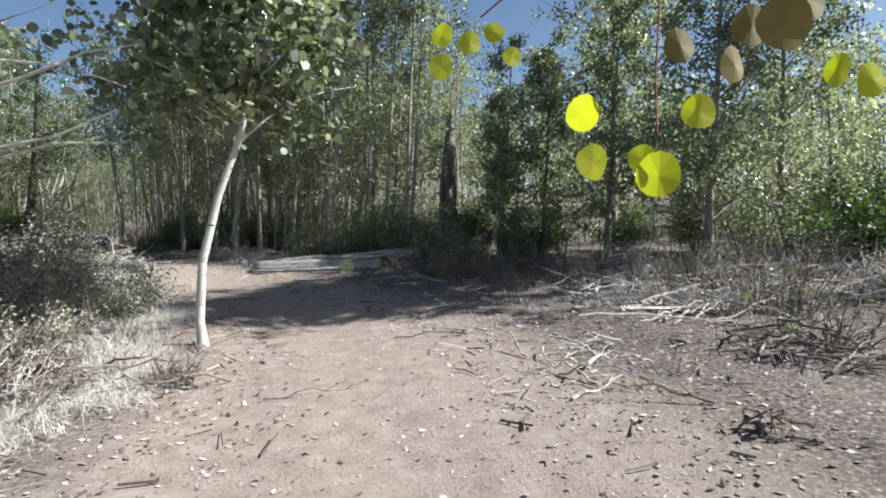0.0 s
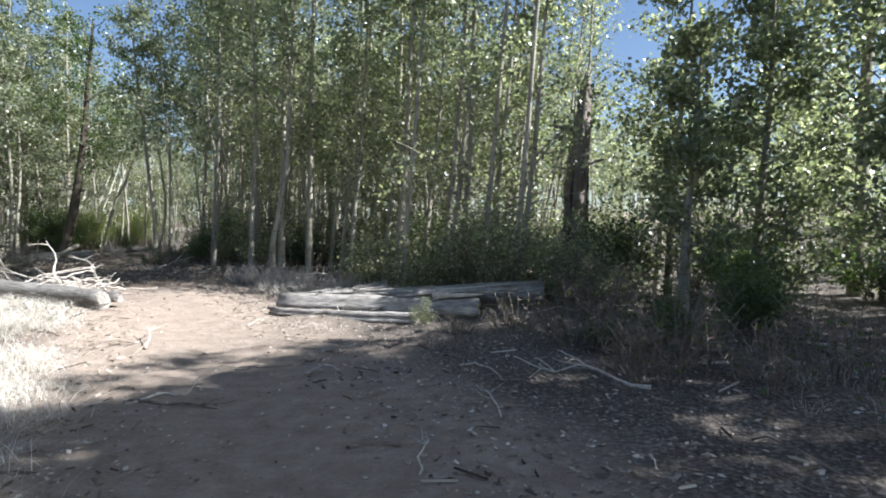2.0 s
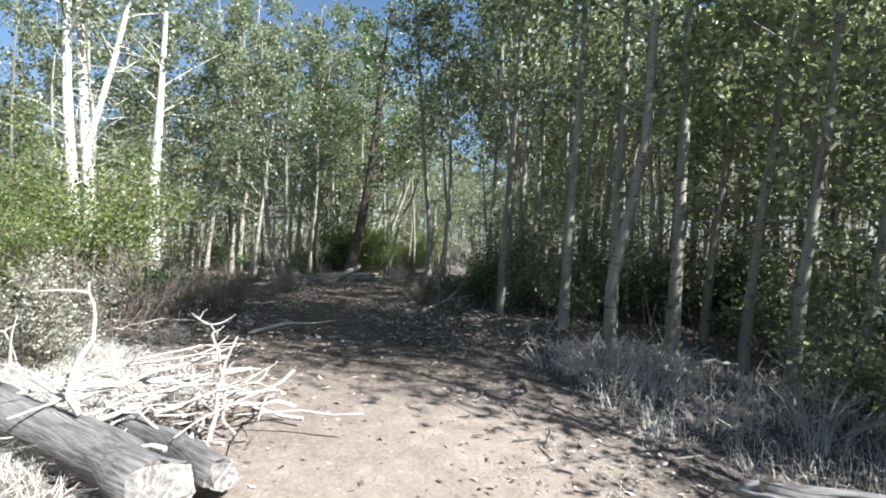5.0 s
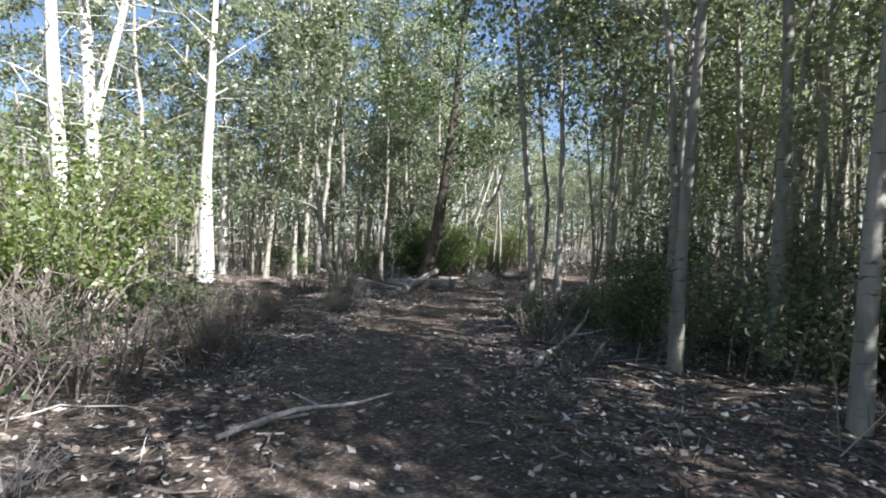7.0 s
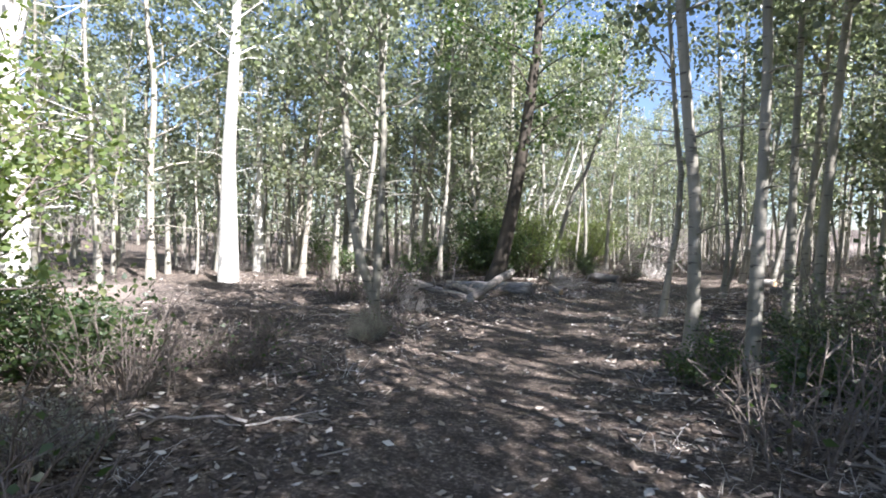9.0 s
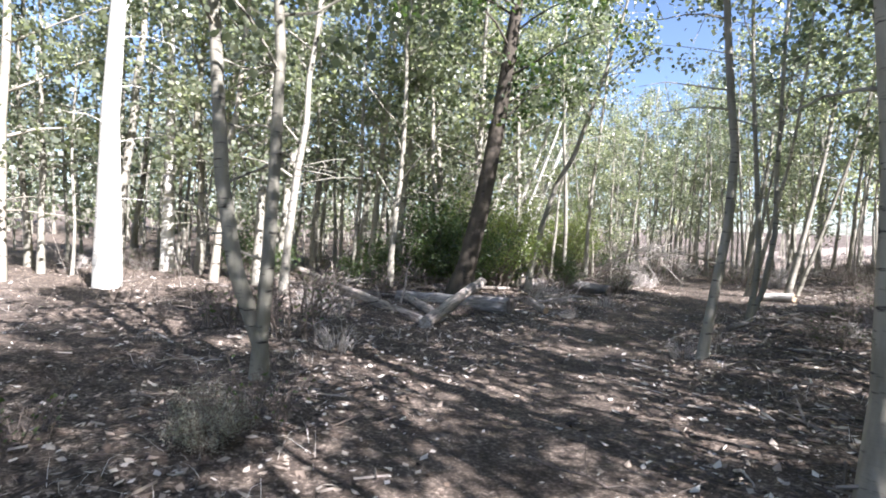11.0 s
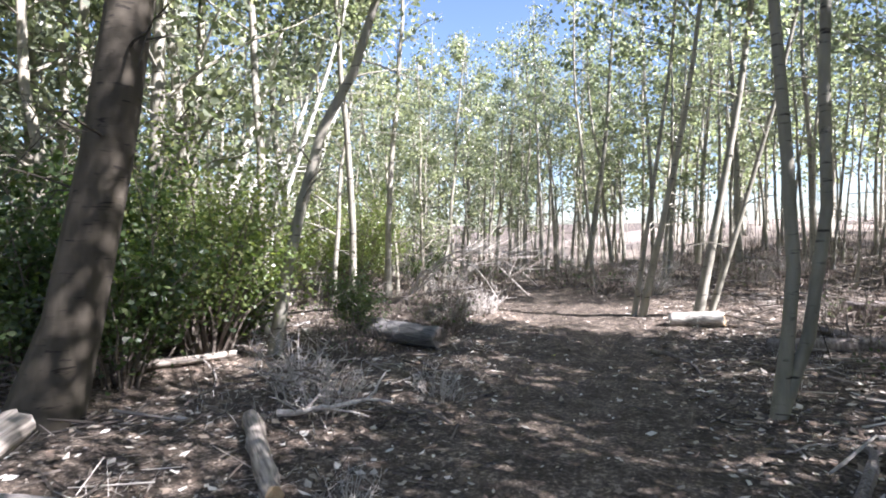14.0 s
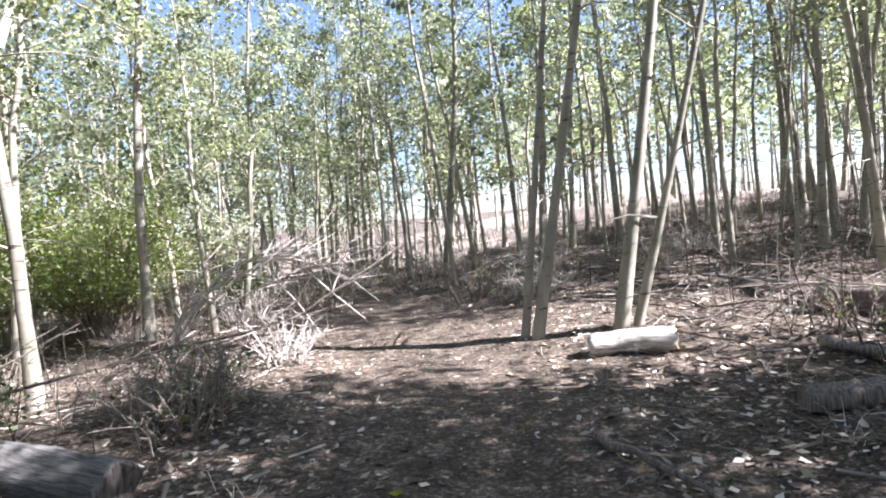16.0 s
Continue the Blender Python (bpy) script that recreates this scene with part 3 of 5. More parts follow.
key_tree(8.2, 13.6, [(0.05, 0, 1.3)], 0.18, 6.8, "dense dark-leaved aspen standing against the sun", BARK, LEAF, 0.12, 10000, 0.065, 0.28, 6, 72, limbs=30)

for i, (x, y, h) in enumerate(((-22.6, 29.6, 11.5), (-25.0, 28.2, 12.2), (-26.6, 30.2, 12.5), (-27.8, 25.0, 11.6), (-28.4, 27.4, 12.6), (-24.4, 31.6, 12.0))):
    key_tree(x, y, [(0.1, 0.05, 1.3), (0.2, 0.1, 3)], 0.17, h, "tall leafy aspen deep in the grove", BARK, LEAF, 0.26, 4200, 0.085, 0.17, 8, 160 + i, limbs=24)

# added sun blockers: crowns above the view shade the ground past the logs
for i, (x, y, h) in enumerate(((-3.2, 16.7, 10.4), (-1.6, 16.3, 11.0), (-1.0, 15.7, 11.4), (-2.5, 17.6, 11.2))):
    key_tree(x, y, [(0.08, 0, 1.3), (0.25, 0.05, 3)], 0.1, h, "slender aspen with a high crown behind the fallen logs, added for shade", BARK, LEAF, 0.6, 4200, 0.075, 0.17, 5, 170 + i, limbs=20, gap=0.6)
# extra trees, many out of view, placed so their crowns shade the ground
for i, (x, y, h) in enumerate(((-9.2, 20.0, 9.8), (-7.6, 19.0, 10.2), (-10.2, 22.3, 10.6), (-12.0, 31.3, 9.0), (-10.6, 32.0, 9.6), (-11.3, 30.2, 10.2), (-12.6, 32.7, 7.0), (-11.7, 28.2, 7.4), (-12.4, 29.6, 6.8), (-12.3, 24.5, 10.4), (-11.6, 25.7, 11.0), (-13.4, 27.5, 9.8), (-12.6, 28.5, 10.4), (-8.8, 23.6, 11.0))):
    key_tree(x, y, [(0.05, 0, 1.3), (0.15, 0.05, 3)], 0.11, h, "young aspen with a dense leafy crown, added to shade the ground", BARK, LEAF, 0.2 if h < 8 else 0.52 if y < 20.5 else 0.36, 4800, 0.072, 0.18, 5, 180 + i, limbs=22)
taken += [(-19.6, 25.0, 1.4), (-21.6, 25.4, 1.4), (-23.6, 25.9, 1.3), (-25.2, 26.3, 1.0), (-18.6, 27.0, 1.5)]

# broken grey snag
snag = Shape()
line = np.array([(0, 0, -0.2), (0.0, 0, 0.3), (-0.03, 0, 0.8), (0.0, 0, 1.4), (0.05, 0, 2.1), (0.11, 0, 2.8), (0.17, 0, 3.4), (0.22, 0, 3.9), (0.27, 0.02, 4.3), (0.31, 0.04, 4.65)])
snag.tube(line, [0.27, 0.2, 0.21, 0.26, 0.26, 0.24, 0.2, 0.16, 0.12, 0.04], 18, wob=0.13, seed=3)
ob = tagged(new("dead_snag"), "broken dead tree trunk of weathered grey-brown wood", "dead tree")
part("trunk", snag, SNAG, ob, smooth=True)
for z, a, long in ((2.6, 0.4, 0.5), (3.4, 2.6, 0.45), (1.8, 4.0, 0.4)):
    d = np.array([math.cos(a), math.sin(a), 0.3])
    part("limb_stub", Shape().tube([np.array([0.08, 0, z]), np.array([0.08, 0, z]) + d * (0.15 + long)], [0.055, 0.02], 7, wob=0.1, seed=int(10 * z)), SNAG, ob)
for a in (0.5, 2.4, 4.3):
    d = np.array([math.cos(a), math.sin(a), 0])
    part("bark_strip", Shape().tube([d * 0.24 + (0, 0, 0.1), d * 0.27 + (0.02, 0, 1.0), d * 0.27 + (0.07, 0, 2.1), d * 0.25 + (0.12, 0, 2.7)], [0.05, 0.06, 0.045, 0.012], 6, wob=0.2, seed=int(10 * a)), BARK_DARK, ob, "dark strip of loose bark")
ob.matrix_basis = at_place(0.25, 18.2)
taken.append((0.25, 18.2, 1.2))

# wall of aspens beyond the first bend
plant(20, -7.5, -0.8, 20.2, 27, 3.6, LOW, 0.8, (0.95, 1.3), lean=5.0)
plant(34, -9.5, 1.5, 20.0, 30, 3.2, TALL[3:] + TALL[1:2], 0.6, (0.9, 1.15), lean=4.0)
plant(20, 1.6, 16, 18.5, 28, 4.0, LOW, 1.2, (0.6, 0.82))
plant(14, 9, 22, 9.5, 24, 6.0, LOW, 1.6, (0.6, 0.85))
plant(11, -16, -8.5, 22.5, 30, 2.6, TALL, 0.75)
plant(9, -11.5, -5.8, 19.2, 24, 3.0, TALL[3:], 0.7, (0.85, 1.1))
plant(12, -36, -24, 14, 34, 6, LOW, 1.2, (1.5, 1.9))
plant(10, -36, -25, 31, 42, 4, LOW, 1.0, (1.4, 1.7))
plant(4, -10, -5, 22, 27, 3, TALL, 0.8, (1.0, 1.2))
plant(12, -27, -19, 24, 31, 5.2, LOW, 0.9, (1.35, 1.75))
plant(12, -28, -20, 33, 46, 3.0, LOW, 1.0)
# left grove, seen deep between its trunks
plant(54, -38, -21.5, 21, 42, 3.6, TALL, 0.9, keep=lambda x, y: x < -25 or y > 27)
plant(12, -28, -20.5, 26.5, 31, 4.8, LOW + TALL, 0.9, (0.85, 1.1))
plant(16, -30, -17, 9, 18, 3.5, LOW + TALL, 1.4, keep=lambda x, y: x < -16.5 and math.hypot(x + 23, y - 17.3) > 3.2)
plant(12, -16, -9, 4, 11, 3.5, LOW, 1.6)
# right grove of the last stretch
plant(34, -14.5, -6, 30, 44, 3.3, TALL[3:], 0.5, (0.6, 0.85), keep=lambda x, y: not 33.0 < y < 36.3)
plant(88, -15.0, -4, 30, 46, 3.3, TALL + TALL[3:], 0.6, keep=lambda x, y: not 33.0 < y < 36.3)
plant(10, -12.5, -5, 22, 31, 3.6, TALL, 1.0)
plant(24, -32, -19, 38, 52, 2.4, TALL, 0.8)
plant(34, -27, -14.5, 39, 50, 1.2, TALL + LOW[:1], 0.8)
plant(16, -40, -25, 13, 26, 6, LOW, 1.3, (1.1, 1.4))
plant(6, -28, -22, 35, 42, 1.6, LOW, 0.8, (0.7, 1.0))
# distant woods behind the groves
r = np.random.default_rng(500)
wood, crown = Shape(), Shape()
for _ in range(1250):
    an, far = r.uniform(0, 2 * np.pi), r.uniform(0, 1) ** 0.7 * 34 + 27
    x, y = -10 + far * math.cos(an), 20 + far * math.sin(an)
    if y < -4 - 0.35 * x or trail_gap(x, y) < 4 or any((x - a) ** 2 + (y - b) ** 2 < 0.8 for a, b, g in taken):
        continue
    north = y > 42 and x > -32
    if north and r.uniform() < 0.2:
        continue
    h = r.uniform(5.5, 10.5)
    z = float(level(x, y))
    tip = np.array([x + r.normal(0, 0.4), y + r.normal(0, 0.4), z + h])
    wood.tube([(x, y, z - 0.2), tip], [r.uniform(0.05, 0.11), 0.01], 4)
    n = 230
    u = 1 - r.uniform(0, 0.7 if north else 0.92, n) ** 1.2
    wide = 0.13 * h * np.sin(np.pi * np.clip(1.05 - u, 0, 1) ** 0.8) + 0.25
    q, a2 = wide * np.sqrt(r.uniform(0, 1, n)), r.uniform(0, 6.28, n)
    crown.leaves(np.stack([x + (tip[0] - x) * u + q * np.cos(a2), y + (tip[1] - y) * u + q * np.sin(a2), z + h * u + 0.3], 1), 0.24, r)
woods = tagged(new("far_woods"), "distant aspen woods with pale trunks behind the groves", "woods", kind="stuff")
tagged(part("far_trunks", wood, BARK, woods), kind="stuff")
tagged(part("far_leaves", crown, LEAF, woods), kind="stuff")

# ---------------------------------------------------------------- shrubs


def shrub_shape(high, wide, stems, leaves, leaf, r, twiggy=2, loose=0.085, bare_below=0.0):
    t, centres = Shape(), []
    for i in range(stems):
        a, q = r.uniform(0, 2 * np.pi), r.uniform(0.25, 1) ** 0.6
        tip = np.array([np.cos(a) * wide * q, np.sin(a) * wide * q, high * r.uniform(0.4, 1.15) * (1.1 - 0.4 * q)])
        foot = np.array([np.cos(a), np.sin(a), 0]) * wide * (0.18 if leaves > 400 else 0.55) * r.uniform(0, 1) - (0, 0, 0.06)
        ln = bent(foot, tip, 5, 0.12 * high, 0.05 * high, r)
        foot0 = t.n
        t.tube(ln, np.linspace(0.006 + 0.005 * high, 0.003, 5), 4)
        if i:
            t.graft(foot0, 0)
        for _ in range(twiggy):
            j, twig = int(r.integers(1, 5)), t.n
            b0 = ln[j]
            t.tube([b0, b0 + r.normal(size=3) * (0.12, 0.12, 0.1) * high + (0, 0, 0.1 * high)], [0.005, 0.002], 3)
            t.graft(twig, foot0 + 4 * j)
        if leaves:
            n = leaves // stems
            f = r.uniform(0.25, 1.06, n)
            centres.append(np.stack([np.interp(f, np.linspace(0, 1, 5), ln[:, j]) for j in range(3)], 1) + r.normal(size=(n, 3)) * loose * high ** 0.6)
    c = None
    if leaves:
        p = np.concatenate(centres)
        p[:, 2] = np.abs(p[:, 2])
        p = p[p[:, 2] > bare_below * r.uniform(0.4, 1.4, len(p))]
        c = Shape().leaves(p, leaf, r, droop=-0.2, long=1.5)
    return t, c


def make_shrub(name, label, sh, stem, leafmat, group):
    ob = tagged(new(name), label, "shrub", group)
    part("wood", sh[0], stem, ob)
    if sh[1]:
        part("foliage", sh[1], leafmat, ob)
    return ob


R = np.random.default_rng
WILLOW = make_shrub("willow_bush", "big yellow-green willow bush in sunlight", shrub_shape(3.3, 1.9, 70, 15000, 0.045, R(1), 3, 0.085, 0.8), TWIG, LEAF_BUSH, "green bushes")
WILLOW.matrix_basis = at_place(-15.3, 16.0)
DARKS = [make_shrub("shrub", "green leafy shrub, its leaves coloured dark for shade", shrub_shape(h, wd, 26, n, lf, R(5 + i)), TWIG, LEAF_SHADE, "undergrowth shrubs") for i, (h, wd, n, lf) in enumerate(((1.5, 0.9, 3200, 0.048), (2.2, 1.1, 4200, 0.05), (1.0, 0.8, 2400, 0.042)))]
SAGES = [make_shrub("sagebrush", "grey-green sagebrush with woody stems", shrub_shape(h, wd, 50, n, 0.024, R(15 + i), 7, 0.07), TWIG, SAGE, "sagebrush") for i, (h, wd, n) in enumerate(((1.15, 0.85, 7500), (0.7, 0.6, 4000)))]
BARES = []
for i, (h, wd) in enumerate(((0.6, 0.5), (0.45, 0.55))):
    ob = tagged(new("dry_shrub"), "leafless dry shrub of bleached twigs", "shrub", "dry shrubs")
    for k in range(8):
        part("stem", shrub_shape(h, wd, 4, 0, 0, R(250 + 10 * i + k), 8)[0], STICK, ob)
    BARES.append(ob)
BROWNS = [make_shrub("brown_shrub", "bare brown twiggy shrub with few leaves", shrub_shape(h, wd, 34, 90, 0.04, R(35 + i), 7), TWIG, LEAF_SHADE, "brown shrubs") for i, (h, wd) in enumerate(((0.8, 0.7), (0.55, 0.6)))]
for ob, (x, y) in zip(DARKS + SAGES + BARES + BROWNS, ((2.8, 15.8), (-3.2, 20.2), (-15.6, 17.4), (-4.75, 7.3), (-3.75, 5.2), (-19.6, 29.0), (-3.1, 4.1), (0.5, 11.2), (3.4, 5.0))):
    ob.matrix_basis = at_place(x, y)


def scatter(kinds, places, size=(0.85, 1.15)):
    for i, p in enumerate(places):
        q = (p[2] if len(p) > 2 else 1) * rng.uniform(*size)
        copy_thing(kinds[i % len(kinds)], at_place(p[0], p[1], rng.uniform(0, 360), q))


scatter([WILLOW], ((-17.6, 14.6, 0.8), (-14.2, 14.2, 0.65), (-24.4, 36.6, 0.8), (-25.6, 35.2, 0.9), (-23.2, 29.9, 0.8), (-21.7, 29.8, 0.8), (-25.4, 38, 1), (-26, 33, 0.9)))
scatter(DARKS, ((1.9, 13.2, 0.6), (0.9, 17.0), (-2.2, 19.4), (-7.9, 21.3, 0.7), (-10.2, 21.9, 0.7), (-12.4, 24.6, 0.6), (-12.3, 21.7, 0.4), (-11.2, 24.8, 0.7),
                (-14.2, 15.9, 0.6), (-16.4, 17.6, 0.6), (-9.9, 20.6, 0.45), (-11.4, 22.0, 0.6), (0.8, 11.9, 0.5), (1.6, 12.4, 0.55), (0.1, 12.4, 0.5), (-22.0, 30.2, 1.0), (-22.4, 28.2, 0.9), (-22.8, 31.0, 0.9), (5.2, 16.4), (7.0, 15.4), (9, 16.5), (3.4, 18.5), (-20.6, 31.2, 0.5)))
scatter(DARKS[:1] + BROWNS, [(x, y) for x, y in zip(rng.uniform(-36, -22, 26), rng.uniform(24, 42, 26)) if trail_gap(x, y) > 3])
SUCKERS = [make_shrub("aspen_sucker", "leafy aspen suckers growing at the grove's edge", shrub_shape(h, wd, 18, n, 0.055, R(55 + i), 2, 0.11), TWIG, LEAF, "undergrowth shrubs") for i, (h, wd, n) in enumerate(((2.4, 0.8, 1600), (1.5, 0.8, 1400)))]
SUCKERS[0].matrix_basis, SUCKERS[1].matrix_basis = at_place(-1.2, 17.6), at_place(0.1, 16.7)
scatter(SUCKERS, ((-0.3, 18.9), (-2.6, 18.2), (-2.0, 19.6), (-3.5, 19.4), (-4.4, 20.4), (-5.2, 20.8), (-6.8, 21.4), (-7.6, 22.6), (-5.8, 22.0), (1.2, 17.4), (2.3, 16.6), (3.4, 15.6), (-8.6, 22.8), (-9.6, 22.0), (-1.4, 21.0), (-3.0, 21.4), (0.9, 19.6), (-4.0, 22.4), (-10.6, 23.0), (-8.2, 20.6, 0.7), (-9.3, 20.5, 0.6), (-4.6, 18.9, 0.6)))
scatter(SUCKERS + DARKS[:1] + BROWNS, [(x, y) for x, y in zip(rng.uniform(-10, 12, 24), rng.uniform(19.5, 27, 24)) if trail_gap(x, y) > 4.5], (0.7, 1.2))
scatter(SUCKERS, ((-3.7, 16.5, 0.7), (-2.7, 16.2, 0.8), (-1.7, 16.0, 0.9), (-0.9, 16.8, 0.9), (-2.1, 16.9, 0.9), (-3.1, 17.3, 0.8), (-1.2, 15.4, 0.7), (-4.4, 17.9, 0.7), (-0.2, 15.0, 0.6)))
scatter(SUCKERS[1:], ((-2.2, 13.4, 0.25), (0.3, 15.6, 0.8), (-0.5, 15.9, 0.7), (0.9, 16.2, 0.9), (-8.9, 21.9, 0.7), (-12.0, 23.8, 0.6)))
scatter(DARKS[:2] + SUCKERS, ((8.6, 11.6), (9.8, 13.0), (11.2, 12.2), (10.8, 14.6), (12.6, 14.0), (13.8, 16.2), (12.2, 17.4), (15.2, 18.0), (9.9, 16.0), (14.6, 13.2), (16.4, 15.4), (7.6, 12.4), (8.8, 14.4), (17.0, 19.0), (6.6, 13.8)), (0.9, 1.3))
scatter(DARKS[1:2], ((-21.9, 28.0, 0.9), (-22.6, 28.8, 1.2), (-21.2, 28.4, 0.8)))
scatter(SAGES, ((-15.6, 20.4, 0.3), (-19.9, 32.7, 0.75), (-5.9, 8.6), (-6.9, 9.8, 0.9), (-5.6, 6.2, 0.9), (-6.6, 7.4), (-4.2, 6.2, 0.8), (3.6, 9.6, 0.45), (4.4, 9.8, 0.5), (5.2, 9.0, 0.5), (-4.9, 6.5, 1.25), (-4.3, 7.9, 1.1), (-9.6, 13.4, 0.7), (-13.5, 17.2, 0.6)))
scatter(BARES, ((-17.4, 22.4, 0.6), (-2.9, 5.2, 0.7), (-3.4, 3.6), (-3.3, 6.0, 0.9), (-19.9, 34.2), (-15.2, 25.9, 0.5), (-17.9, 27.4, 0.5), (-19.0, 28.6, 0.7), (-6.2, 16.9), (-5.9, 17.4), (-5.3, 16.6, 0.8), (-6.6, 17.6, 0.8), (-4.6, 17.2, 0.9), (-10.4, 14.9, 0.5), (-6.9, 17.1, 0.8), (-18.4, 29.4, 0.6)))
scatter(BROWNS, ((-3.35, 4.95, 0.7), (-2.95, 4.45, 0.6), (-2.1, 4.75, 0.4), (2.2, 8.6, 0.5), (1.3, 9.2, 0.5), (1.9, 9.8, 0.7), (0.2, 10.8, 0.7), (-0.9, 13.2, 0.9), (0.2, 14.2), (1.0, 10.4, 0.8), (1.7, 10.9, 0.9), (0.5, 11.6, 1.0), (-0.3, 12.2, 0.9), (-1.7, 12.9, 0.5), (3.8, 6.4, 0.6), (4.6, 7.8, 0.7), (5.6, 6.8, 0.7), (-13.2, 16.8, 0.8), (-15.2, 18.8, 0.7), (-11.6, 14.9), (-12.7, 16.9, 1.0), (-13.4, 16.2, 1.2), (-12.2, 15.6, 1.1), (-15.6, 18.5, 0.9), (-14.8, 17.8, 0.9), (-16.4, 19.6, 0.7), (-15.8, 20.8, 0.6), (-14.6, 19.2, 0.5), (-13.0, 15.0, 1.2), (-12.4, 21.8, 0.7), (-11.2, 20.6), (-10.0, 19.6, 0.8), (-18.4, 22.4), (-20.0, 30.4), (-19.8, 32.3, 0.9), (-20.5, 33.3), (-14.2, 28.2, 0.7), (-18.9, 25.9, 0.5), (-22, 26.6), (-14.6, 31.5, 0.8), (-13.8, 33.2, 0.8)))

scatter(BROWNS + BARES, [(x, y) for x, y in zip(rng.uniform(-16, -5, 80), rng.uniform(29, 44, 80)) if trail_gap(x, y) > 3.0], (0.5, 0.9))
scatter(BROWNS + BARES, ((-18.4, 37.6), (-19.6, 39.4), (-21.8, 41.5), (-20.2, 43), (-22.4, 44.4), (-23.6, 46), (-17.4, 37.2), (-22.2, 37.4), (-21.3, 38.6), (-18.8, 41.8), (-24, 42)), (0.9, 1.6))
scatter(BARES + BROWNS, [(x, y) for x, y in zip(rng.uniform(2.5, 8, 26), rng.uniform(6.5, 12, 26)) if trail_gap(x, y) > 2.6], (0.6, 1.1))
scatter(BROWNS + BARES, [(x, y) for x, y in zip(rng.uniform(-30, -19.5, 34), rng.uniform(22, 40, 34)) if trail_gap(x, y) > 2.4 and not 24 < y < 27.5], (0.6, 1.1))

# ---------------------------------------------------------------- logs and branches


def log_shape(long, r0, r1, seed, k=12, sides=20, wob=0.09, waver=0.02):
    """A log along +x from the origin, with grooved flanks and uneven ends."""
    r = R(seed)
    x = np.linspace(0, long, k)
    ln = np.stack([x, np.cumsum(r.normal(0, waver, k)) * 0.6, np.cumsum(r.normal(0, waver * 0.5, k)) * 0.4], 1)
    a = np.arange(sides) * 2 * np.pi / sides
    lob = 1 + wob * (0.8 * np.sin(2 * a + r.uniform(0, 6)) + 0.6 * np.sin(3 * a + r.uniform(0, 6)) + 0.4 * np.sin(5 * a + r.uniform(0, 6)) + 0.2 * r.normal(size=sides))
    swell = 1 + 0.04 * r.normal(size=k)
    rings = []
    for i in range(k):
        rad = (r0 + (r1 - r0) * i / (k - 1)) * swell[i] * lob * (1 + 0.03 * r.normal(size=sides))
        rag = (r.uniform(-0.35, 0.1, sides) * r0 if i in (0, k - 1) else np.zeros(sides)) * (1 if i == 0 else -1)
        rings.append(np.stack([ln[i, 0] - rag, ln[i, 1] + rad * np.cos(a), ln[i, 2] + rad * np.sin(a)], 1))
    faces = [(i * sides + j, i * sides + (j + 1) % sides, (i + 1) * sides + (j + 1) % sides, (i + 1) * sides + j) for i in range(k - 1) for j in range(sides)]
    sh = Shape().add(np.concatenate(rings), faces, 0)
    for end, order in ((0, -1), ((k - 1) * sides, 1)):
        sh.f.append([end + j for j in range(sides)][::order])
        sh.m.append(1)
    return sh


def fallen(name, label, a, b, r0, r1, seed, mat=GREYLOG, cut=CUTWOOD, stubs=0, category="log", group="", wob=0.09, host=None):
    """A log between two points (x, y, height of its axis above the ground)."""
    a, b = Vector(spot(*a)), Vector(spot(*b))
    long = (b - a).length
    sh = log_shape(long, r0, r1, seed, wob=wob)
    r = R(seed + 900)
    for _ in range(stubs):
        x, an = r.uniform(0.15, 0.9) * long, r.uniform(0.2, 2.9)
        d = np.array([r.normal(0, 0.3), math.cos(an), math.sin(an)])
        foot = sh.n
        sh.tube([(x, 0, 0), np.array([x, 0, 0]) + d * (r0 + r.uniform(0.05, 0.3))], [r0 * 0.25, r0 * 0.1], 6, 0)
        sh.graft(foot, 20 * int(round(11 * x / long)))
    ob = part(name, sh, [mat, cut])
    ob.data.polygons.foreach_set("use_smooth", [m == 0 for m in sh.m])
    if host:
        ob.parent = host
        ob.matrix_parent_inverse = host.matrix_basis.inverted()
        tagged(ob, label)
    else:
        tagged(ob, label, category, group)
    ob.matrix_basis = Matrix.Translation(a) @ (b - a).to_track_quat("X", "Z").to_matrix().to_4x4()
    return ob


big_log = fallen("log", "long weathered silver-grey splintered log beside the trail", (-4.9, 14.72, 0.12), (-1.5, 14.35, 0.13), 0.125, 0.15, 1, wob=0.2)
fallen("log", "weathered grey log lying behind another", (-4.8, 15.2, 0.12), (-0.5, 15.0, 0.2), 0.13, 0.21, 2, wob=0.18)
fallen("log", "weathered grey log lying behind another", (-4.3, 15.65, 0.1), (-0.9, 15.7, 0.16), 0.09, 0.17, 4, wob=0.2)
fallen("log", "thin bleached log in front of a thick one", (-4.85, 14.25, 0.05), (-2.3, 13.5, 0.05), 0.05, 0.085, 3, GREYLOG, GREYLOG, wob=0.25)
for i in range(30):
    x0, q = -4.9 + 3.2 * rng.uniform(), rng.uniform(-0.12, 0.75)
    y0 = 14.75 - 0.08 * (x0 + 5) + q
    ln = rng.uniform(0.5, 1.5)
    fallen("splinter", "splintered strip of grey wood", (x0, y0, 0.225 + 0.03 * (x0 + 5) - 0.3 * max(0.0, abs(q - 0.2) - 0.17)), (x0 + ln, y0 + ln * rng.uniform(-0.14, 0.02), 0.24 + 0.03 * (x0 + 5 + ln) + rng.uniform(-0.02, 0.04)), rng.uniform(0.015, 0.05), 0.01, 20 + i, (GREYLOG, GREYLOG, STICK)[i % 3], GREYLOG, 0, "", "", 0.25, big_log)
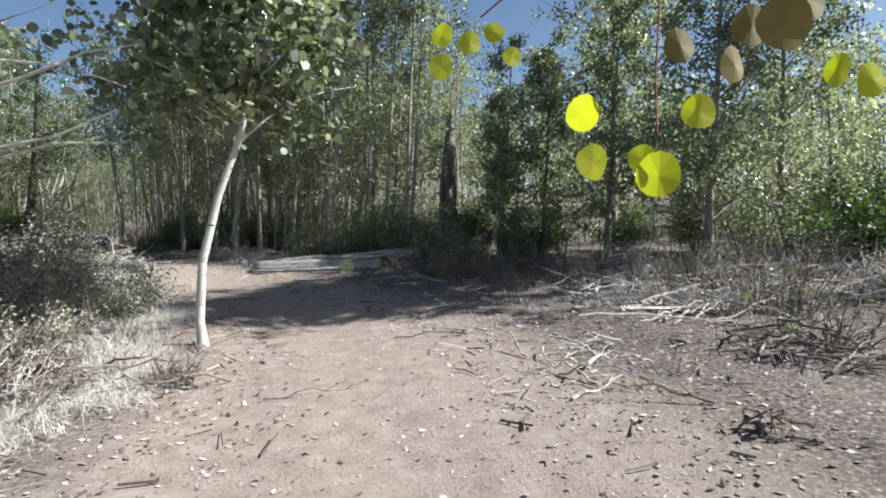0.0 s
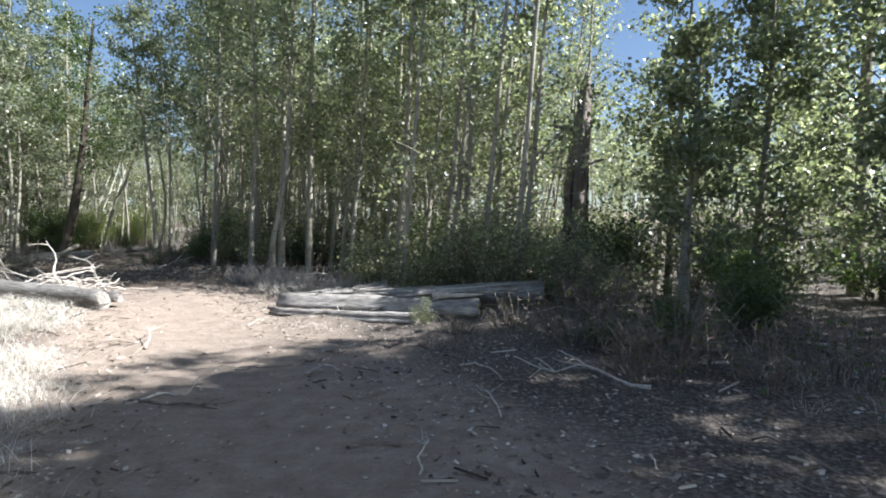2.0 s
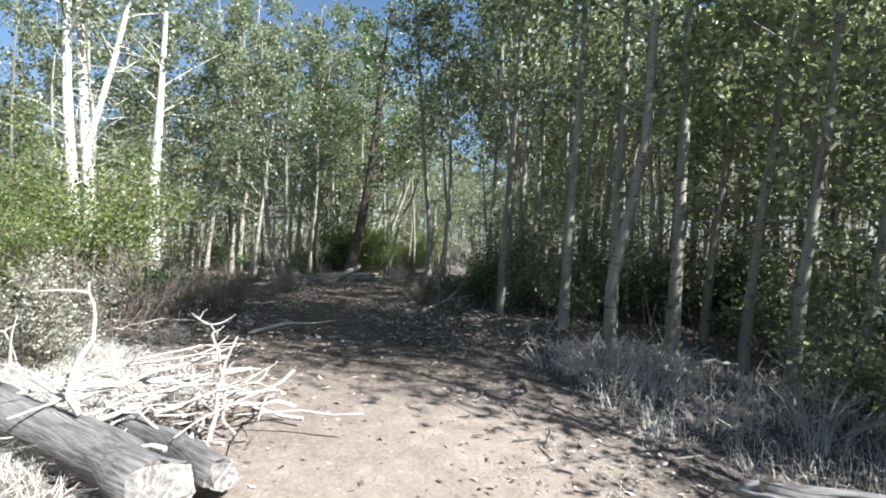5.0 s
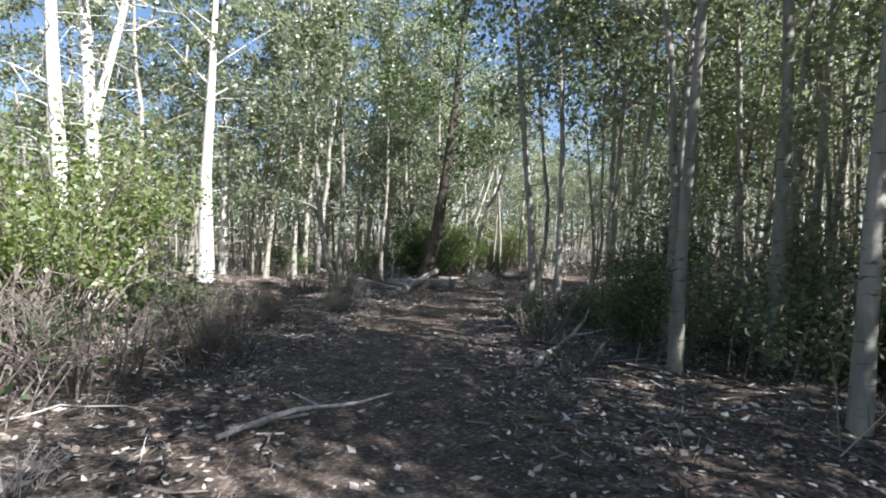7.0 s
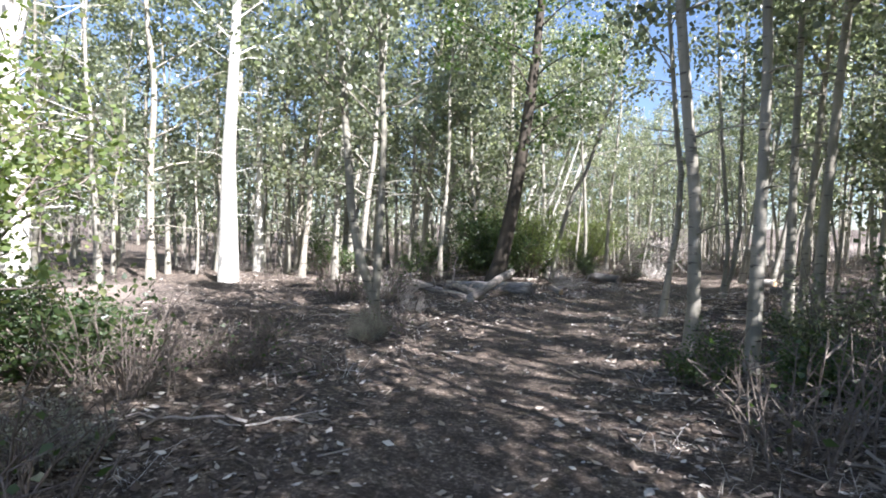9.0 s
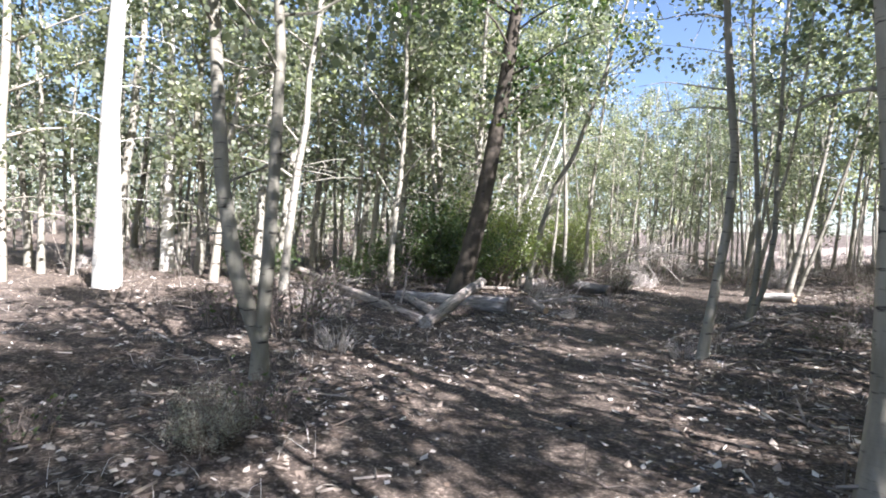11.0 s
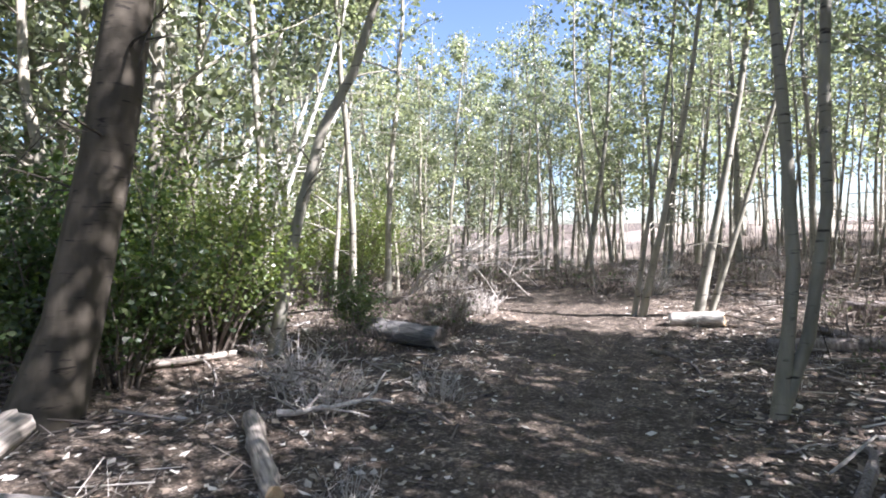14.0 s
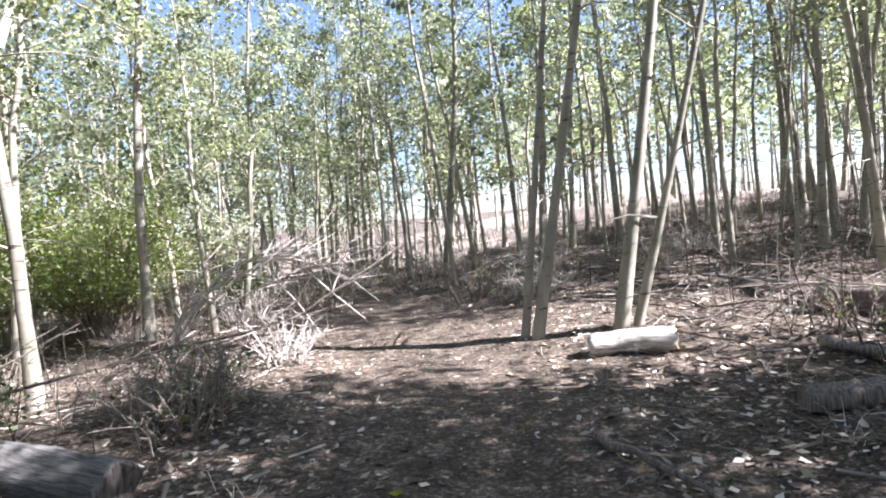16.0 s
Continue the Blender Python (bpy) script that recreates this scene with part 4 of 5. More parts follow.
fallen("log", "short pale stump end of a log in shadow", (-4.0, 15.95, 0.14), (-3.5, 16.5, 0.15), 0.13, 0.14, 5, GREYLOG, STICK)
fallen("log", "thick weathered grey log with a split pale end in grass", (-6.78, 13.08, 0.15), (-8.3, 12.85, 0.14), 0.15, 0.14, 6, DARKLOG, GREYLOG, wob=0.16)
fallen("log", "grey slab split off the thick log's end", (-6.72, 13.32, 0.16), (-7.7, 13.25, 0.14), 0.085, 0.07, 7, DARKLOG, GREYLOG, wob=0.2)
fallen("log", "grey log with a split lying under the leaning tree", (-21.05, 26.15, 0.12), (-18.38, 26.5, 0.14), 0.11, 0.14, 8, GREYLOG, SNAG, wob=0.14)
fallen("log", "bare pale log propped over another log", (-18.05, 24.2, 0.05), (-19.2, 26.56, 0.44), 0.085, 0.078, 9, TANLOG, STICK)
fallen("log", "long bare fallen trunk with broken stubs", (-25.6, 26.4, 0.15), (-18.6, 24.7, 0.08), 0.14, 0.075, 10, TANLOG, STICK, 6)
fallen("log", "bare fallen trunk beside a longer one", (-20.6, 26.0, 0.1), (-18.55, 24.95, 0.08), 0.07, 0.08, 11, TANLOG, STICK, 3)
fallen("log", "sawn log with orange cut face at the trail's edge", (-16.84, 33.95, 0.095), (-16.1, 33.86, 0.095), 0.105, 0.1, 12, PALELOG, CUTWOOD, 0, wob=0.1)
fallen("log", "dark rotting log with pale sawn end among brush", (-20.75, 31.55, 0.12), (-19.3, 31.2, 0.12), 0.14, 0.13, 13, DARKLOG, SNAG)
fallen("log", "dark fallen trunk lying in the grove", (-14.6, 34.9, 0.12), (-12.2, 34.2, 0.14), 0.12, 0.13, 14, SNAG, SNAG, 3, wob=0.14)
fallen("log", "dark fallen trunk lying in the grove", (-15.7, 32.5, 0.08), (-13.2, 32.9, 0.1), 0.08, 0.09, 15, SNAG, SNAG, 3, wob=0.14)
fallen("log", "dark fallen trunk lying in the grove", (-14.3, 30.7, 0.12), (-11.5, 31.6, 0.12), 0.13, 0.12, 16, SNAG, SNAG, 3, wob=0.14)
fallen("log", "short thin log across the leaf litter", (-19.3, 28.1, 0.07), (-18.2, 27.3, 0.06), 0.07, 0.06, 17, TANLOG)


def branch_shape(a, b, r0, r, forks=3, sag=0.05, waver=0.03):
    sh = Shape()
    ln = bent(a, b, 8, sag, waver, r)
    sh.tube(ln, np.linspace(r0, r0 * 0.35, 8), 6)
    long = np.linalg.norm(np.subtract(b, a))
    for _ in range(forks):
        i = int(r.integers(2, 7))
        d = (ln[i] - ln[i - 1]) / (np.linalg.norm(ln[i] - ln[i - 1]) + 1e-9)
        e = d + r.normal(size=3) * 0.6
        e[2] = abs(e[2]) * 0.6
        tip = ln[i] + e / np.linalg.norm(e) * long * r.uniform(0.15, 0.35)
        foot = sh.n
        sh.tube(bent(ln[i], tip, 4, 0, 0.02, r), np.linspace(r0 * 0.5, r0 * 0.2, 4), 5)
        sh.graft(foot, 6 * i)
    return sh


def branch(a, b, r0, seed, forks=3, mat=STICK, label="bleached fallen branch on the ground", sag=0.04, waver=0.06):
    a, b = np.array(spot(*a)), np.array(spot(*b))
    r = R(seed)
    ln, long = bent(a, b, 9, sag, waver * min(1.0, np.linalg.norm(b - a)), r), np.linalg.norm(b - a)
    ob = tagged(part("fallen_branch", Shape().tube(ln, np.linspace(r0, r0 * 0.35, 9) * r.uniform(0.8, 1.2, 9), 7, wob=0.08, seed=seed), mat), label, "branch", "fallen branches")
    for _ in range(forks):
        i = int(r.integers(2, 8))
        e = (ln[i] - ln[i - 1]) / (np.linalg.norm(ln[i] - ln[i - 1]) + 1e-9) + r.normal(size=3) * 0.6
        e[2] = abs(e[2]) * 0.6
        tip = ln[i] + e / np.linalg.norm(e) * long * r.uniform(0.15, 0.35)
        part("side_branch", Shape().tube(bent(ln[i], tip, 4, 0, 0.02, r), np.linspace(r0 * 0.5, r0 * 0.2, 4), 5), mat, ob)
    return ob


branch((-10.5, 16.0, 0.03), (-10.3, 17.4, 0.05), 0.022, 1, 1)
branch((-10.35, 19.3, 0.03), (-10.65, 21.0, 0.3), 0.035, 2, 1, sag=-0.08)
branch((2.1, 6.5, 0.06), (4.3, 6.9, 0.1), 0.028, 3, 4)
branch((3.0, 7.6, 0.1), (5.4, 6.9, 0.25), 0.025, 4, 5)
branch((3.7, 8.8, 0.12), (4.9, 7.6, 0.3), 0.02, 5, 5)
branch((0.1, 10.3, 0.05), (-0.7, 10.7, 0.3), 0.016, 7, 6, waver=0.09)
branch((-7.35, 12.95, 0.3), (-7.75, 13.15, 0.82), 0.018, 8, 1)
branch((-21.6, 30.4, 0.35), (-18.9, 33.6, 0.55), 0.018, 9, 5, TWIG, "long grey branch lying across brush")
branch((-15.6, 28.4, 0.04), (-15.2, 29.9, 0.1), 0.04, 10, 1, SNAG, "dark fallen stick beside a tree")
branch((-16.9, 32.2, 0.03), (-16.2, 31.0, 0.04), 0.028, 11, 1, SNAG, "dark broken branch on the litter")
branch((-19.2, 28.3, 0.06), (-18.2, 28.3, 0.3), 0.025, 12, 3)
branch((-24.6, 25.6, 0.06), (-21.2, 25.2, 0.05), 0.04, 16, 3, SNAG, "dark fallen stem lying beside a bare trunk")
branch((-7.5, 13.0, 0.3), (-8.6, 13.0, 0.45), 0.011, 17, 4)
branch((-7.2, 13.6, 0.2), (-8.2, 13.8, 0.4), 0.01, 18, 5, waver=0.1)
branch((-19.75, 25.15, 0.1), (-20.05, 25.4, 0.85), 0.025, 13, 1, TANLOG, "upright broken stub on a fallen trunk")
branch((-5.9, 17.9, 0.1), (-5.4, 18.3, 0.2), 0.035, 15, 0)


def brush_pile(x, y, n, wide, high, long, seed, mat=STICK, label="heap of bleached dead branches", thick=0.013):
    r = R(seed)
    ob = tagged(new("brush_pile"), label, "brush pile", "brush piles")
    ob.matrix_basis = Matrix.Translation(spot(x, y))
    for _ in range(n):
        an, q = r.uniform(0, 2 * np.pi), wide * r.uniform(0, 1) ** 0.6
        mid = np.array([math.cos(r.uniform(0, 6.3)) * q, math.sin(r.uniform(0, 6.3)) * q, 0])
        d = np.array([math.cos(an), math.sin(an), r.normal(0, 0.22)]) * long * r.uniform(0.4, 1.1) * 0.5
        up = high * r.uniform(0.05, 1) * (1 - 0.6 * q / wide)
        a, b = mid - d, mid + d
        a[2], b[2] = max(0.0, up - d[2]) * 0.8, max(0.02, up + d[2])
        part("stick", branch_shape(a, b, thick * r.uniform(0.6, 1.5), r, 2, 0.03, 0.03), mat, ob)
    return ob


brush_pile(-7.7, 13.45, 34, 0.6, 0.5, 1.2, 1, thick=0.011)
brush_pile(3.9, 7.7, 34, 1.4, 0.45, 1.5, 2)
brush_pile(2.4, 8.6, 20, 0.9, 0.35, 1.2, 3)
brush_pile(5.6, 7.2, 20, 1.0, 0.4, 1.3, 4)
brush_pile(-3.0, 4.5, 30, 0.4, 0.4, 0.8, 5, TWIG, "heap of grey-brown dead twigs in grass")
brush_pile(-2.1, 4.75, 14, 0.3, 0.15, 0.6, 15, TWIG, "dead twigs lying in dry grass")
# twig heap added to fill a dark patch at the right
brush_pile(3.0, 4.75, 30, 0.45, 0.3, 0.8, 16, TWIG, "heap of dead twigs added as a dark patch on litter")
brush_pile(1.85, 3.2, 10, 0.12, 0.1, 0.25, 17, TWIG, "small heap of dark twigs on litter")
brush_pile(1.3, 4.9, 10, 0.5, 0.08, 0.6, 18)
brush_pile(2.7, 6.6, 22, 0.9, 0.25, 1.3, 19)
brush_pile(-20.9, 33.3, 26, 0.7, 0.3, 0.8, 6, TWIG, "tangle of dead brown twigs", thick=0.008)
brush_pile(-19.5, 28.8, 16, 0.6, 0.3, 0.9, 7, TWIG, "tangle of dead brown twigs", thick=0.007)
# invented tangle that stands in for the deep shade of the hollow
brush_pile(-21.7, 27.5, 40, 0.9, 0.6, 1.2, 20, TWIG, "tangle of dead branches added for the shaded hollow under the leaning tree", thick=0.01)
brush_pile(-13.2, 16.0, 16, 0.9, 0.25, 0.9, 8, thick=0.008)
brush_pile(-22.6, 37.4, 18, 1.0, 0.4, 1.3, 9, TWIG, "heap of grey dead branches", thick=0.009)
brush_pile(-15.0, 34.6, 22, 1.2, 0.45, 1.3, 10, TWIG, "heap of grey dead branches")
brush_pile(-4.4, 5.0, 18, 0.7, 0.4, 0.9, 11)
brush_pile(-8.6, 12.2, 16, 0.8, 0.25, 1.1, 12)

# dead treetop with fanned bleached branches
r = R(41)
top = tagged(new("dead_treetop"), "fallen dead treetop with fanned bleached branches", "brush pile", "brush piles")
top.matrix_basis = Matrix.Translation(spot(-21.9, 35.0))
for tip, arch in (((2.15, 1.1, 1.2), 0.15), ((2.35, 0.75, 0.2), 0.95), ((1.95, 1.2, 0.6), 0.7), ((1.7, 0.5, 0.15), 0.8), ((1.4, 1.3, 1.15), 0.25), ((0.4, 0.5, 0.95), 0.0), ((-0.35, 0.4, 0.9), 0.1), ((0.9, -0.3, 0.45), 0.4), ((2.45, 1.4, 0.4), 0.8)):
    root = np.array([r.uniform(-0.1, 0.1), r.uniform(-0.1, 0.1), 0.12])
    part("branch", branch_shape(root, tip, r.uniform(0.016, 0.025), r, 12, arch, 0.06), STICK, top)

# more fallen stems in the groves
for i in range(30):
    x, y = rng.uniform(-15.5, -6), rng.uniform(29, 42)
    if i > 19:
        x, y = rng.uniform(-29, -20), rng.uniform(22.5, 38)
    an, ln, rr = rng.uniform(0, 6.28), rng.uniform(0.8, 3.2), rng.uniform(0.025, 0.085)
    if min(trail_gap(x + ln * u * math.cos(an), y + ln * u * math.sin(an)) for u in (0, 0.5, 1)) < 1.9:
        continue
    fallen("log", "dead fallen aspen stem lying on leaf litter", (x, y, rr), (x + ln * math.cos(an), y + ln * math.sin(an), rr * 1.3), rr, rr * 0.6, 700 + i, (SNAG, GREYLOG, TANLOG)[i % 3], STICK, 2, "log", "fallen stems")
for i, (x, y) in enumerate(((-13.6, 29.8), (-12.8, 32.6), (-11.4, 30.2), (-13.9, 36.2), (-11.2, 34.6), (-16.2, 38.2), (-9.6, 33), (-22.6, 24.4), (-24, 27.2), (-19.2, 38.2), (-17.6, 40.5))):
    brush_pile(x, y, 13, 1.0, 0.35, 1.3, 50 + i, (STICK, TWIG)[i % 2], "heap of dead branches in the grove", thick=0.009)

# random sticks on the ground along the trail
for i in range(130):
    k = rng.integers(2, len(TRAIL) - 3)
    c = TRAIL[k] + (TRAIL[k + 1] - TRAIL[k]) * rng.uniform() + rng.normal(0, 2.2, 2)
    if trail_gap(*c) < 0.5:
        continue
    an, ln = rng.uniform(0, 6.28), rng.uniform(0.25, 1.0)
    branch((c[0], c[1], 0.015), (c[0] + ln * math.cos(an), c[1] + ln * math.sin(an), 0.03), rng.uniform(0.005, 0.014), 300 + i, int(rng.integers(0, 4)), (STICK, TWIG)[int(rng.integers(2))])

# ---------------------------------------------------------------- grass, litter, stones


def near_trail(n, wide, k0, k1, r):
    k = r.integers(k0, k1, n)
    p = TRAIL[k] + (TRAIL[k + 1] - TRAIL[k]) * r.uniform(size=(n, 1)) + r.normal(0, wide, (n, 2))
    return p


r = R(77)
p = np.concatenate([near_trail(60000, 2.8, 0, 8, r), near_trail(60000, 3.6, 7, 14, r), near_trail(20000, 0.9, 0, 14, r)])
p = np.concatenate([p, np.stack([r.uniform(-17, -4, 30000), r.uniform(27, 44, 30000)], 1), np.stack([r.uniform(-32, -18, 14000), r.uniform(20, 42, 14000)], 1)])
p = p[r.uniform(size=len(p)) < 0.14 + 0.86 * step(0.3, 1.6, trail_gap(p[:, 0], p[:, 1]))]
n = len(p)
c = np.stack([p[:, 0], p[:, 1], level(p[:, 0], p[:, 1]) + 0.006], 1)
an, sz = r.uniform(0, 2 * np.pi, n), ((0.007 + 0.03 * r.uniform(0, 1, n) ** 2.2) * np.where(p[:, 0] > -7.5, 0.8, 1.25))[:, None]
d = np.stack([np.cos(an), np.sin(an), r.normal(0, 0.35, n)], 1)
s = np.stack([-np.sin(an), np.cos(an), r.normal(0, 0.35, n)], 1)
v = np.stack([c - d * sz, c + s * sz * 0.6, c + d * sz, c - s * sz * 0.6], 1)
v[:, :, 2] = np.maximum(v[:, :, 2], c[:, None, 2] - 0.002)
for light, mat, label in ((True, CHIPS, "pale wood chips and dry leaves on the dusty trail"), (False, LITTER, "fallen dry leaves strewn over the grove floor")):
    q = v[((p[:, 0] > -7.5) & (p[:, 1] < 17)) == light]
    tagged(part("leaf_litter", Shape().add(q.reshape(-1, 3), np.arange(4 * len(q)).reshape(-1, 4).tolist()), mat), label, "leaf litter", kind="stuff")


def blades(name, label, foot, high, r, mat=STRAW, lean=0.5):
    n = len(foot)
    an, h = r.uniform(0, 2 * np.pi, n), high * r.uniform(0.4, 1.2, n)
    base = np.stack([foot[:, 0], foot[:, 1], level(foot[:, 0], foot[:, 1]) - 0.01], 1)
    out = np.stack([np.cos(an), np.sin(an), 0 * an], 1)
    side = np.stack([-np.sin(an), np.cos(an), 0 * an], 1) * 0.0017
    l = (lean * r.uniform(0.2, 1.6, n))[:, None]
    mid = base + out * (h[:, None] * l * 0.3) + np.stack([0 * h, 0 * h, h * 0.6], 1)
    tip = base + out * (h[:, None] * l) + np.stack([0 * h, 0 * h, h * r.uniform(0.5, 1, n)], 1)
    v = np.stack([base - side, base + side, mid + side * 0.8, tip, mid - side * 0.8], 1).reshape(-1, 3)
    return tagged(part(name, Shape().add(v, [q for i in range(0, 5 * n, 5) for q in ((i, i + 1, i + 2, i + 4), (i + 4, i + 2, i + 3))]), mat), label, "grass", kind="stuff")


def tufts(centres, per, wide, r):
    c = np.repeat(np.asarray(centres, float), per, 0)
    return c + r.normal(0, wide, c.shape)


r = R(88)
c = np.stack([r.uniform(-10.5, -2.2, 5200), r.uniform(2.6, 14.2, 5200)], 1)
d = trail_gap(c[:, 0], c[:, 1])
c = c[(d > 1.2 + 0.5 * r.uniform(size=len(c))) & (d < 6.0) & (c[:, 0] < -1.0 - 0.28 * c[:, 1]) & (ripple(1.3 * c[:, 0], 1.3 * c[:, 1]) > r.normal(-0.1, 0.25, len(c)) - 0.8 * step(7, 9, c[:, 1])) & (np.hypot(c[:, 0] + 3.0, c[:, 1] - 4.5) > 0.35)]
blades("dry_grass", "bleached dry grass beside the trail", tufts(c, 16, 0.09, r), 0.2, r, lean=2.0)
blades("dry_grass", "matted bleached grass lying flat", tufts(c, 30, 0.13, r), 0.11, r, lean=4.0)
c = np.stack([r.uniform(-7.0, -3.2, 230), r.uniform(15.9, 18.9, 230)], 1)
c = c[trail_gap(c[:, 0], c[:, 1]) > 2.0]
blades("dry_grass", "dry grass round the fallen logs", tufts(c, 14, 0.08, r), 0.25, r, lean=1.0)
c = near_trail(420, 3.4, 5, 14, r)
c = c[trail_gap(c[:, 0], c[:, 1]) > 1.2]
blades("dry_grass", "sparse dry grass among the aspens", tufts(c, 9, 0.09, r), 0.16, r, lean=2.4)
c = np.stack([r.uniform(1.0, 8, 260), r.uniform(4.0, 13, 260)], 1)
c = c[trail_gap(c[:, 0], c[:, 1]) > 1.8]
blades("dry_grass", "sparse dry grass among brush", tufts(c, 12, 0.07, r), 0.17, r, lean=1.2)

# twigs strewn over the grove floor
r = R(99)
p = np.concatenate([near_trail(2600, 3.0, 0, 8, r), near_trail(6000, 4.2, 6, 14, r), np.stack([r.uniform(-16, -5, 3000), r.uniform(28, 42, 3000)], 1)])
p = p[trail_gap(p[:, 0], p[:, 1]) > 0.7]
n = len(p)
an, ln = r.uniform(0, 2 * np.pi, n), 0.04 + 0.26 * r.uniform(0, 1, n) ** 3
c = np.stack([p[:, 0], p[:, 1], level(p[:, 0], p[:, 1]) + 0.012], 1)
d = np.stack([np.cos(an), np.sin(an), r.normal(0.05, 0.15, n)], 1) * ln[:, None]
s = np.stack([-np.sin(an), np.cos(an), 0 * an], 1) * r.uniform(0.003, 0.009, n)[:, None]
u = np.array([0, 0, 1.0]) * np.linalg.norm(s, axis=1)[:, None] * 1.5
v = np.stack([c - s, c + s, c + u, c + d - s, c + d + s, c + d + u], 1)
tw = Shape().add(v.reshape(-1, 3), [q for i in range(0, 6 * n, 6) for q in ((i, i + 1, i + 4, i + 3), (i + 1, i + 2, i + 5, i + 4), (i + 2, i, i + 3, i + 5))])
tagged(part("twig_litter", tw, DEBRIS), "small dead twigs strewn over the grove floor", "twigs", kind="stuff")

# leafless undergrowth between the trunks
r = R(111)
p = np.concatenate([np.stack([r.uniform(-15.5, -3, 2100), r.uniform(29.5, 46, 2100)], 1), np.stack([r.uniform(-29, -15, 1100), r.uniform(37, 47, 1100)], 1), np.stack([r.uniform(-30, -20, 700), r.uniform(21, 38, 700)], 1),
                    np.stack([r.uniform(-12, -5, 500), r.uniform(20, 29, 500)], 1), np.stack([r.uniform(-8, 3, 500), r.uniform(17, 26, 500)], 1), np.stack([r.uniform(2, 10, 450), r.uniform(6, 16, 450)], 1)])
p = p[(trail_gap(p[:, 0], p[:, 1]) > 2.3) & (ripple(0.7 * p[:, 0] + 2, 0.7 * p[:, 1]) > r.normal(-0.2, 0.5, len(p))) & ~((p[:, 0] < -18) & (p[:, 1] > 23.8) & (p[:, 1] < 27.6))]
bare = Shape()
for x, y in p:
    h = 0.3 + 1.1 * r.uniform() ** 2.2
    foot = np.array(spot(x, y, -0.04))
    tip = foot + np.array([r.normal(0, 0.22 * h), r.normal(0, 0.22 * h), h])
    ln = bent(foot, tip, 3, 0, 0.05 * h, r)
    bare.tube(ln, [0.006, 0.0045, 0.002], 3)
    for _ in range(4):
        q = ln[1] + (ln[int(r.integers(0, 2)) * 2] - ln[1]) * r.uniform(0, 0.8)
        bare.tube([q, q + np.array([r.normal(0, 0.2), r.normal(0, 0.2), r.uniform(0.05, 0.3)]) * h], [0.003, 0.0015], 3)
tagged(part("undergrowth", bare, DEBRIS), "leafless brown twiggy undergrowth between the aspens", "undergrowth", kind="stuff")

# heaped dead wood under the groves
r = R(123)
p = np.concatenate([np.stack([r.uniform(-16.5, -4, 9000), r.uniform(28, 44, 9000)], 1), np.stack([r.uniform(-27, -18, 4000), r.uniform(22, 42, 4000)], 1), np.stack([r.uniform(-15, -8, 2600), r.uniform(19, 29, 2600)], 1), np.stack([r.uniform(2.0, 8, 2600), r.uniform(4.5, 13, 2600)], 1)])
p = p[(trail_gap(p[:, 0], p[:, 1]) > 1.5) & (ripple(0.8 * p[:, 0], 0.8 * p[:, 1]) > r.normal(0.1, 0.5, len(p)))]
n = len(p)
an, ln, tilt = r.uniform(0, 2 * np.pi, n), 0.1 + 0.5 * r.uniform(0, 1, n) ** 2.5, r.normal(0, 0.16, n)
rad = 0.004 + 0.014 * r.uniform(0, 1, n) ** 3
c = np.stack([p[:, 0], p[:, 1], level(p[:, 0], p[:, 1]) + 0.01 + 0.1 * r.uniform(0, 1, n) ** 2], 1)
d = np.stack([np.cos(an), np.sin(an), tilt], 1) * ln[:, None] * 0.5
s = np.stack([-np.sin(an), np.cos(an), 0 * an], 1) * rad[:, None]
u = np.array([0, 0, 1.0]) * rad[:, None]
v = np.stack([c - d - s, c - d + u, c - d + s, c - d - u, c + d - s * 0.6, c + d + u * 0.6, c + d + s * 0.6, c + d - u * 0.6], 1)
dw = Shape().add(v.reshape(-1, 3), [q for i in range(0, 8 * n, 8) for q in ((i, i + 1, i + 5, i + 4), (i + 1, i + 2, i + 6, i + 5), (i + 2, i + 3, i + 7, i + 6), (i + 3, i, i + 4, i + 7), (i, i + 3, i + 2, i + 1), (i + 4, i + 5, i + 6, i + 7))])
tagged(part("dead_wood", dw, DEADWOOD), "broken dead sticks heaped on the grove floor", "dead wood", kind="stuff")

# ---------------------------------------------------------------- yellow aspen spray hanging over the start of the trail
over = key_tree(2.6, 0.3, [(0, 0, 1.5), (-0.1, 0, 3)], 0.12, 5.5, "aspen with yellowing leaves overhanging the trail", BARK, LEAF, 0.55, 900, 0.06, 0.12, 2, 90)


